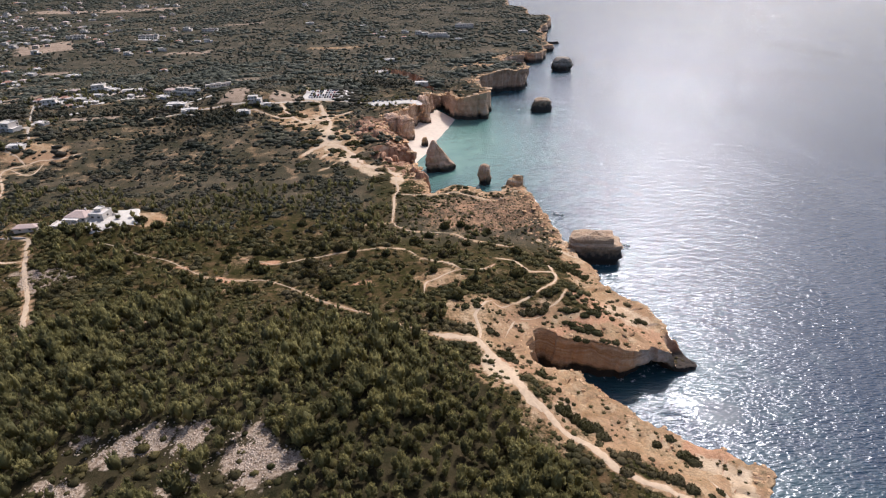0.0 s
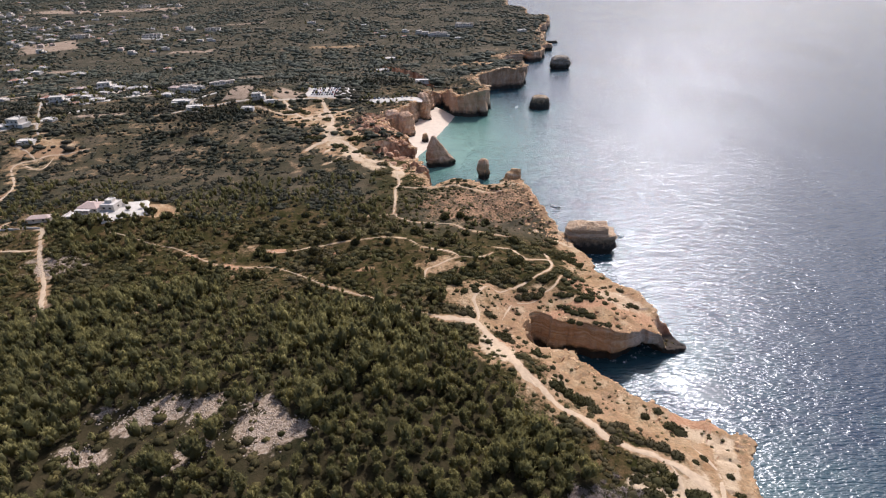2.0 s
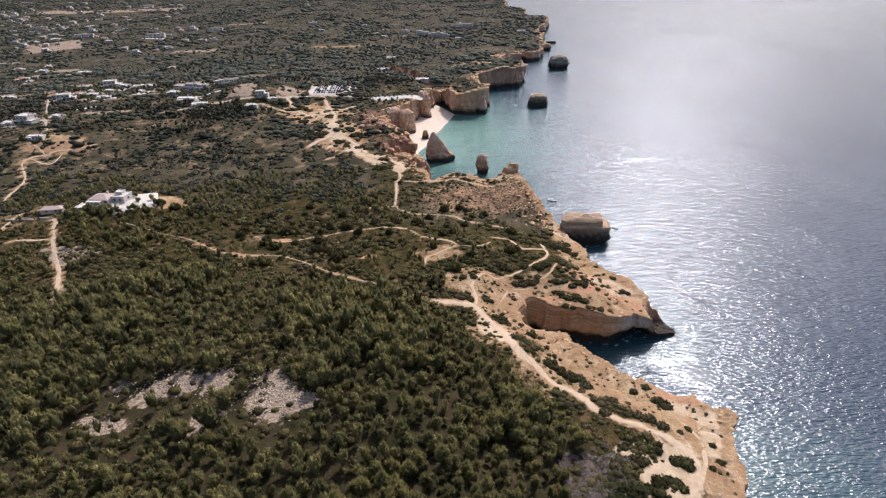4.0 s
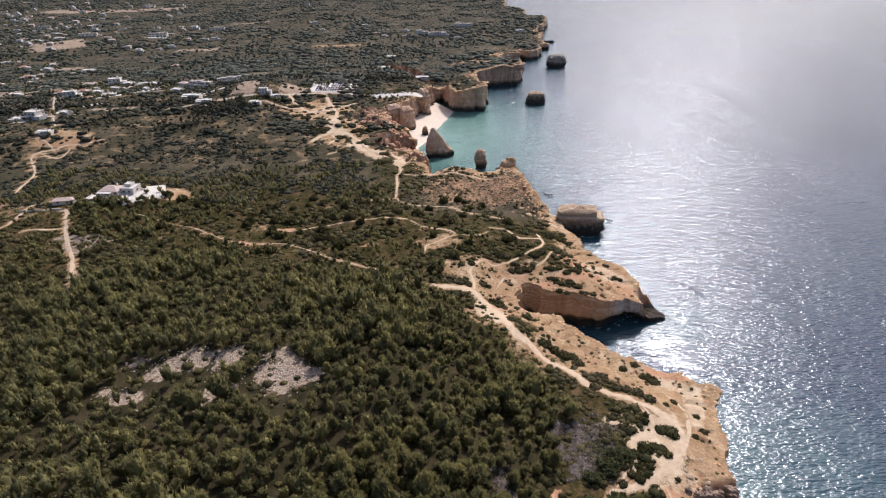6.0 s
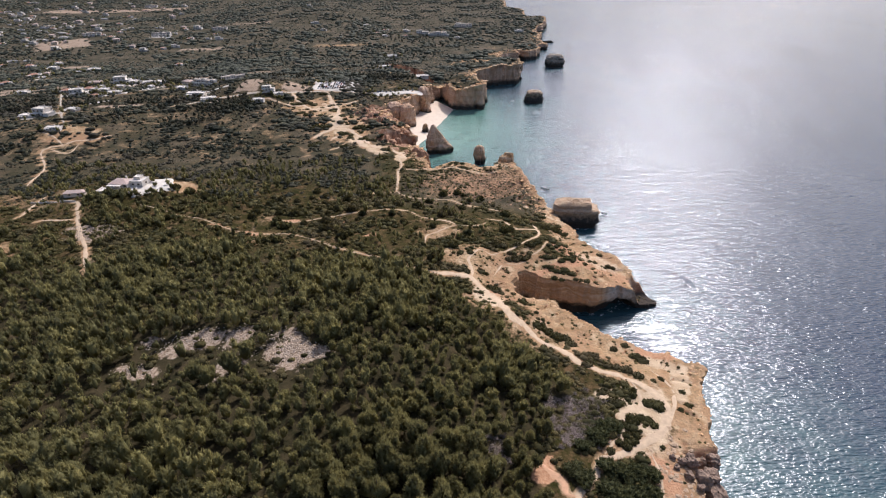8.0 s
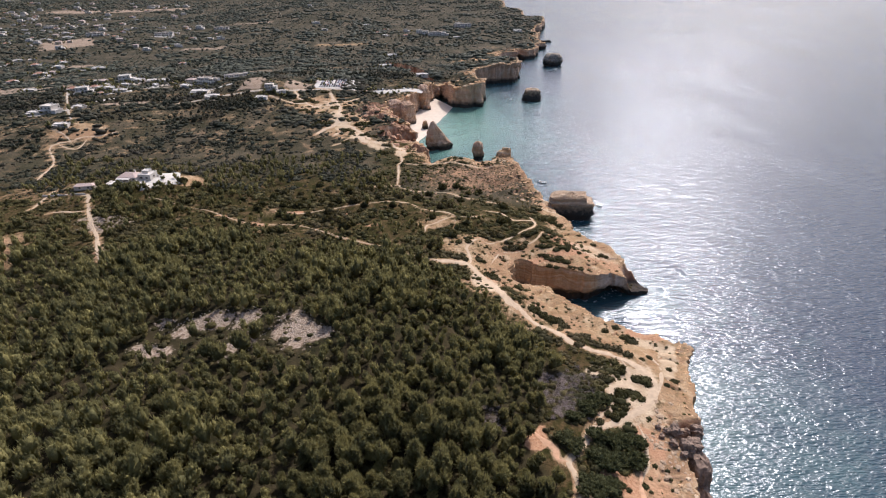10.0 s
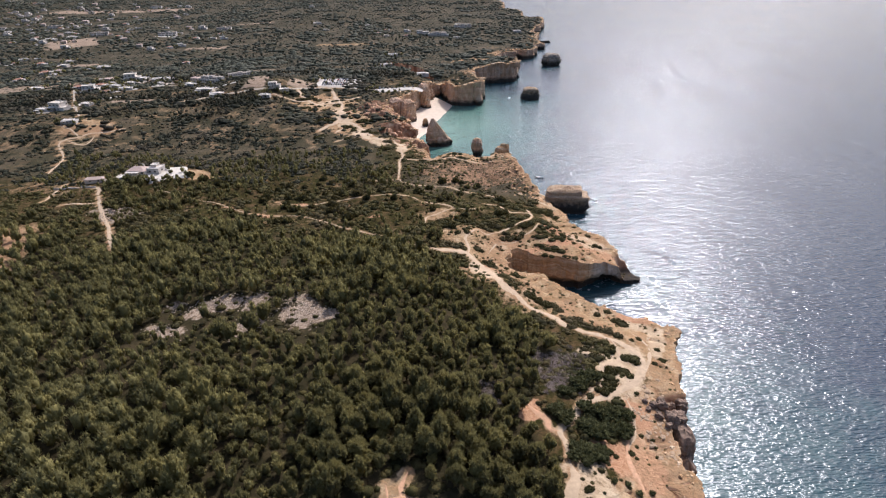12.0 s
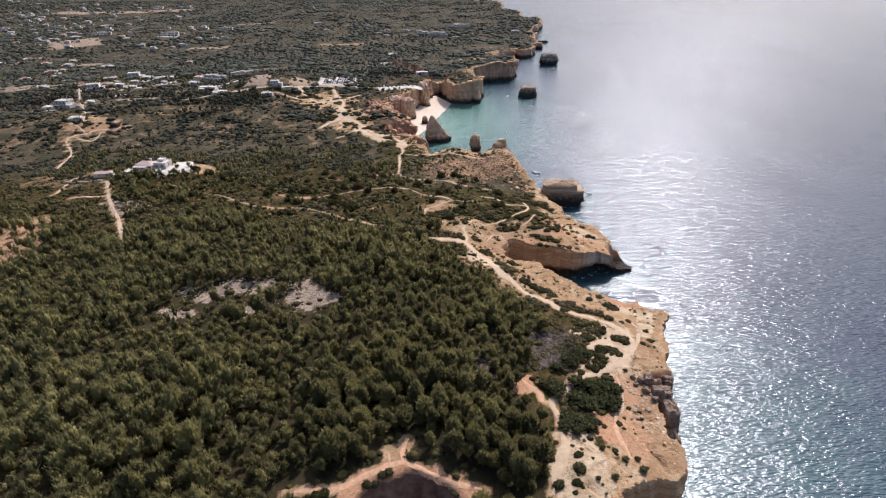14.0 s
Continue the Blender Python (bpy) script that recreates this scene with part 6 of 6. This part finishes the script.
VILLAGE_END = [(2, -1127, 1705, 0), (2, -1055, 1766, 0), (0, -274, 1308, 10), (2, -65, 1172, 0), (2, -37, 1150, 5), (2, -24, 1132, 0), (2, -14, 1119, 8),
               (4, 0, 1119, 0), (2, 12, 1116, 0), (2, 43, 1236, 0), (4, 52, 1200, 0), (0, 160, 1165, 0), (0, -240, 1215, 0), (2, -741, 1775, 0), (0, -157, 1271, 0),
               (1, -600, 760, 10), (0, -520, 840, 0), (1, -640, 880, -12), (2, -930, 1240, 0), (4, -1010, 1330, 0), (2, -340, 1600, 0)]
for _k, _x, _y, _s in VILLAGE_WEST + VILLAGE_EAST:
    settle(_k, _x, _y, 22 * math.sin(_x), _s)
for _k, _x, _y, _t in VILLAGE_FAR + VILLAGE_END:
    settle(_k, _x, _y, _t, 0.9 + 0.12 * math.sin(_x))
_r = random.Random(9)
for _ in range(46):     # scattered houses of the far plain
    _y = _r.uniform(1000, 1950)
    _x = _r.uniform(-0.72 * _y, -0.42 * _y)
    settle(_r.choice((0, 0, 1, 2, 3)), _x, _y, _r.uniform(-30, 30), _r.uniform(0.7, 1.0))


for _cx, _cy, _n, _spread in ((-430, 700, 4, 34), (-380, 720, 3, 30), (-470, 660, 3, 28), (-560, 780, 6, 40),
                              (-760, 1110, 14, 60), (-900, 1400, 14, 90), (-700, 1230, 9, 60), (-520, 1150, 7, 50), (-20, 1130, 7, 40), (-640, 900, 6, 60), (-1000, 1600, 14, 120)):
    for _ in range(_n):     # smaller houses between the larger ones
        _x, _y = _cx + _r.gauss(0, _spread), _cy + _r.gauss(0, _spread * 0.8)
        if min(math.hypot(_x - q[0], _y - q[1]) for q in BUILT) > 15:
            settle(_r.choice((0, 0, 1, 1, 3)), _x, _y, _r.uniform(-40, 40), _r.uniform(0.55, 0.8))


def plant_gardens():
    """Taller trees standing close round the houses."""
    r = np.random.RandomState(81)
    pts = []
    for bx, by, reach in BUILT:
        if by > 480 and bx < -60 and reach < 13:
            for k in range(9 if by < 900 else 3):
                a, q = r.uniform(0, 6.28), r.uniform(0.95, 2.2)
                pts.append((bx + math.cos(a) * reach * q, by + math.sin(a) * reach * q))
    pts = np.array(pts)
    q = np.c_[pts, height(pts[:, 0], pts[:, 1]), r.uniform(0, 6, len(pts)), r.uniform(0.7, 1.5, len(pts)), r.uniform(0.6, 1.3, len(pts))]
    scattered("garden_trees", [pine_crown(s, 1.0, 4, 8, False) for s in (91, 92, 93)], q, M_PINE, "dark garden trees between the houses", "trees")
    n = 34
    a, s = r.uniform(0, 6.28, n), r.uniform(0.9, 1.5, n)
    x, y = -226 + np.cos(a) * 20 * s, 331 + np.sin(a) * 14 * s
    x = np.r_[x, r.uniform(-250, -205, 26)]
    y = np.r_[y, r.uniform(313, 323, 26)]
    n += 26
    q = np.c_[x, y, height(x, y), r.uniform(0, 6, n), r.uniform(0.8, 1.5, n), r.uniform(0.6, 1.15, n)]
    scattered("garden_trees", [pine_crown(s, 1.0, 10, 20, False) for s in (94, 95)], q, M_PINE, "garden trees round the white villa", "trees")


def yards():
    """Swept pale yards and walls round the houses that stand nearest."""
    for k, (x, y, a, b, turn) in enumerate([(-396, 618, 12, 3, 35), (-258, 594, 11, 3.5, 20), (-262, 632, 14, 2.5, 10), (-545, 1138, 20, 4, 0)]):
        me = draped("yard", x, y, a, b, turn, M_PAVE, 0.3)
        tagged(new("yard", me), "pale swept yard beside white houses", "yard", kind="structure")


def house_yards():
    """A patch of bare pale ground by each village house."""
    r = random.Random(12)
    for x, y, reach in list(BUILT):
        if 530 < y < 900 and reach < 14 and x < -230:
            a = r.uniform(0, 6.28)
            me = draped("yard", x + math.cos(a) * 9, y + math.sin(a) * 9, r.uniform(6, 11), r.uniform(4, 7), r.uniform(-30, 30), r.choice((M_PAVE, M_ROAD, M_SAND)), 0.3)
            tagged(new("yard", me), "bare pale yard round a village house", "yard", kind="structure")


def draped(name, x, y, a, b, turn, mat, lift):
    u, v = np.meshgrid(np.linspace(-1, 1, 24), np.linspace(-1, 1, 16))
    edge = 1 + (0.06 if mat == M_PAVE and a > 20 else 0.3) * (fbm(u * 3 + x, v * 3 + y, 1.0, 3) - 0.5)
    c, s = math.cos(radians(turn)), math.sin(radians(turn))
    px, py = x + (u * c * a - v * s * b) * edge, y + (u * s * a + v * c * b) * edge
    pz = height(px, py) + lift * np.clip(4 - 4 * np.maximum(abs(u), abs(v)) ** 6, -0.3, 1)
    return mesh_of(name, np.c_[px.ravel(), py.ravel(), pz.ravel()], grid_faces(*u.shape), mat, True)


def make_villa():
    """The white villa above the hollow, with its terrace, walls and yard."""
    z = 37.6
    v = tagged(new("villa"), "white villa with bleached hip roofs and a raised terrace", "house")
    v.matrix_basis = pose(-228, 333, z, 0, 0, -8)
    v.scale = (1.18, 1.18, 0.9)
    part("wall", boxes((-9, -4, -3, 3, 5, 3.1)), M_WHITE, v)
    r = part("roof", hip_roof(12, 9, 3.1, 2.4), M_PALETILE, v)
    r.location = (-3, 0.5, 0)
    part("side_wing", boxes((3, -1, -3, 11, 7, 3.6)), M_WHITE, v)
    r = part("wing_roof", flat_roof(8, 8, 3.6), M_WHITE, v)
    r.location = (7, 3, 0)
    part("roof_room", boxes((4, 2.4, 3.85, 8, 6.4, 5.4)), M_WHITE, v)
    r = part("roof_room_top", flat_roof(4, 4, 5.4), M_WHITE, v)
    r.location = (6, 4.4, 0)
    part("terrace", boxes((-13, -11, -3.5, 9, -4, -0.15), (-13, -11.3, -0.15, 9, -11, 0.8), (-13.3, -11.3, -3.5, -13, -4, 0.8), (9, -11.3, -3.5, 9.3, -4, 0.8)), M_WHITE, v)
    part("porch", boxes((-9, -6.6, 2.5, 0, -4, 2.7), (-8.9, -6.5, -0.15, -8.5, -6.1, 2.5), (-4.6, -6.5, -0.15, -4.2, -6.1, 2.5), (-0.5, -6.5, -0.15, -0.1, -6.1, 2.5)), M_WHITE, v)
    part("chimney", boxes((-1, 2, 3.8, -0.2, 2.8, 6.4), (-1.1, 1.9, 6.4, -0.1, 2.9, 6.6)), M_WHITE, v)
    for x in (-7, -4, 1.5):
        window(v, x, -4, 0.8, 1.6, 1.5)
    for x in (5, 8.6):
        window(v, x, -1, 0.9, 1.5, 1.4)
    window(v, 11, 3, 0.9, 1.4, 1.3, "y")
    part("door", boxes((-2.4, -4.06, -0.1, -1.4, -3.96, 2.1)), M_WOOD, v)
    yard = draped("villa_yard", -211, 334, 16, 12, 35, M_PAVE, 0.5)
    tagged(new("yard", yard), "white paved yard running beside the villa", "yard", kind="structure")
    g = tagged(new("garage"), "low white outbuilding with a tile roof", "outbuilding")
    zz = z_at(-262, 326)
    g.matrix_basis = pose(-262, 326, zz + 0.5, 0, 0, 5)
    part("wall", boxes((-7, -3, -2.5, 7, 3, 2.5)), M_CREAM, g)
    part("roof", hip_roof(14, 6, 2.5, 1.2), M_PALETILE, g)
    window(g, -3, -3, 0.8, 1.4, 1.0)
    window(g, 3, -3, 0.8, 1.4, 1.0)
    wall = tagged(new("garden_wall"), "long low white garden wall along the lane", "wall")
    seg = [(-292, 320), (-280, 318), (-268, 316), (-256, 314)]
    for (x0, y0), (x1, y1) in zip(seg[:-1], seg[1:]):
        p = part("wall_panel", boxes((0, -0.15, -1, math.hypot(x1 - x0, y1 - y0), 0.15, 1.3)), M_WHITE, wall)
        p.matrix_basis = pose(x0, y0, min(z_at(x0, y0), z_at(x1, y1)) + 0.2, 0, 0, math.degrees(math.atan2(y1 - y0, x1 - x0)))
    BUILT.extend([(-231, 334, 16), (-211, 335, 16), (-262, 326, 9), (-200, 345, 8)])


def make_car(paint, label):
    c = tagged(new("car"), label, "car", group="cars in the car park")
    bm = boxes((-0.88, -2.1, 0.32, 0.88, 2.1, 0.92), bevel=0.14)
    part("body", bm, paint, c)
    cab = bmesh.new()
    r = bmesh.ops.create_cube(cab, size=1)
    for p in r["verts"]:
        top = p.co.z > 0
        p.co = Vector((p.co.x * (1.35 if top else 1.68), (p.co.y * (1.9 if top else 2.9)) - 0.25, 1.44 if top else 0.9))
    part("cabin", cab, M_GLASS, c, "dark window glass")
    part("roof", boxes((-0.66, -1.18, 1.44, 0.66, 0.68, 1.5)), paint, c)
    for x in (-0.8, 0.8):
        for y in (-1.3, 1.3):
            w = bmesh.new()
            bmesh.ops.create_cone(w, cap_ends=True, segments=12, radius1=0.33, radius2=0.33, depth=0.2, matrix=Matrix.Translation((x, y, 0.33)) @ Matrix.Rotation(math.pi / 2, 4, "Y"))
            part("wheel", w, M_TYRE, c)
    return c


def make_car_parks():
    r = random.Random(4)
    paints = [plain("white_car_paint", (0.75, 0.75, 0.75), 0.25, 0.05), plain("grey_car_paint", (0.16, 0.17, 0.18), 0.25, 0.05, 0.8, 0.4),
              plain("black_car_paint", (0.02, 0.02, 0.025), 0.2, 0.05), plain("blue_car_paint", (0.03, 0.06, 0.18), 0.25, 0.05), plain("red_car_paint", (0.30, 0.03, 0.03), 0.25, 0.05)]
    cars = [make_car(p, "%s parked hatchback on pale gravel" % n) for p, n in zip(paints, ("white", "grey", "black", "dark blue", "red"))]
    seen = set()

    def park(x, y, turn):
        k = r.choice((0, 0, 1, 1, 2, 2, 3, 4))
        m = pose(x, y, z_at(x, y) + 0.62, 0, 0, turn + r.uniform(-4, 4))
        if k in seen:
            copy_thing(cars[k], m)
        else:
            seen.add(k)
            cars[k].matrix_basis = m
    for name, x, y, a, b, turn, mat in (("car_park", -128, 664, 28, 19, -1, M_PAVE), ("car_park", -50, 630, 30, 7.5, -4, M_PAVE)):
        me = draped(name, x, y, a, b, turn, mat, 0.6)
        tagged(new(name, me), "pale gravel car park on the plateau", "car park", kind="structure")
        BUILT.extend([(x + q, y, b + 3) for q in np.arange(-a + b, a - b + 1, b)])
    for y in (651, 658, 666, 674):
        for k in range(11):
            if r.random() < 0.88:
                park(-147 + 2.9 * k, y, 2)
    for k in range(9):
        if r.random() < 0.8:
            park(-74 + 5.2 * k, 637 - 0.3 * k, 5)
    BUILT.append((-150, 664, 10))


def make_boats():
    hull_mat = plain("white_boat_hull", (0.78, 0.78, 0.76), 0.3, 0.05)
    for x, y, turn, size in ((86, 391, -35, 1.3), (92, 678, 70, 1.3), (122, 339, -40, 0.8)):
        b = tagged(new("motor_boat"), "small white open motor boat on the water", "boat")
        b.matrix_basis = pose(x, y, 0.0, 0, 0, turn)
        b.scale = (size, size, size)
        bm = bmesh.new()
        rings = []
        for q, wide, keel in ((-3.0, 0.95, 0.0), (-1.0, 1.1, -0.15), (1.0, 1.0, -0.1), (2.4, 0.55, 0.1), (3.2, 0.06, 0.4)):
            rings.append([bm.verts.new(p) for p in ((q, -wide, 0.75), (q, -wide * 0.75, keel), (q, wide * 0.75, keel), (q, wide, 0.75), (q, wide * 0.8, 0.75), (q, wide * 0.6, 0.3), (q, -wide * 0.6, 0.3), (q, -wide * 0.8, 0.75))])
        for p, q in zip(rings[:-1], rings[1:]):
            for k in range(8):
                bm.faces.new((p[k], p[(k + 1) % 8], q[(k + 1) % 8], q[k]))
        bm.faces.new(rings[0][::-1])
        bm.faces.new(rings[-1])
        part("hull", bm, hull_mat, b)
        part("seat", boxes((-1.6, -0.6, 0.3, -1.1, 0.6, 0.6)), M_WOOD, b)
        part("windscreen", boxes((0.9, -0.6, 0.7, 0.98, 0.6, 1.25)), M_GLASS, b)
        part("outboard_motor", boxes((-3.4, -0.2, 0.2, -3.0, 0.2, 1.2), bevel=0.06), M_TYRE, b)


house_yards()
make_villa()
yards()
make_car_parks()
make_boats()
plant_pines()
plant_scrub()
plant_cliff_bushes()
plant_dry_brush()
plant_edge_scrub()
plant_heath_trees()
plant_gardens()
plant_tree_belts()
plant_groves()
strew_stones()
strew_boulders()
drop_slump_blocks()
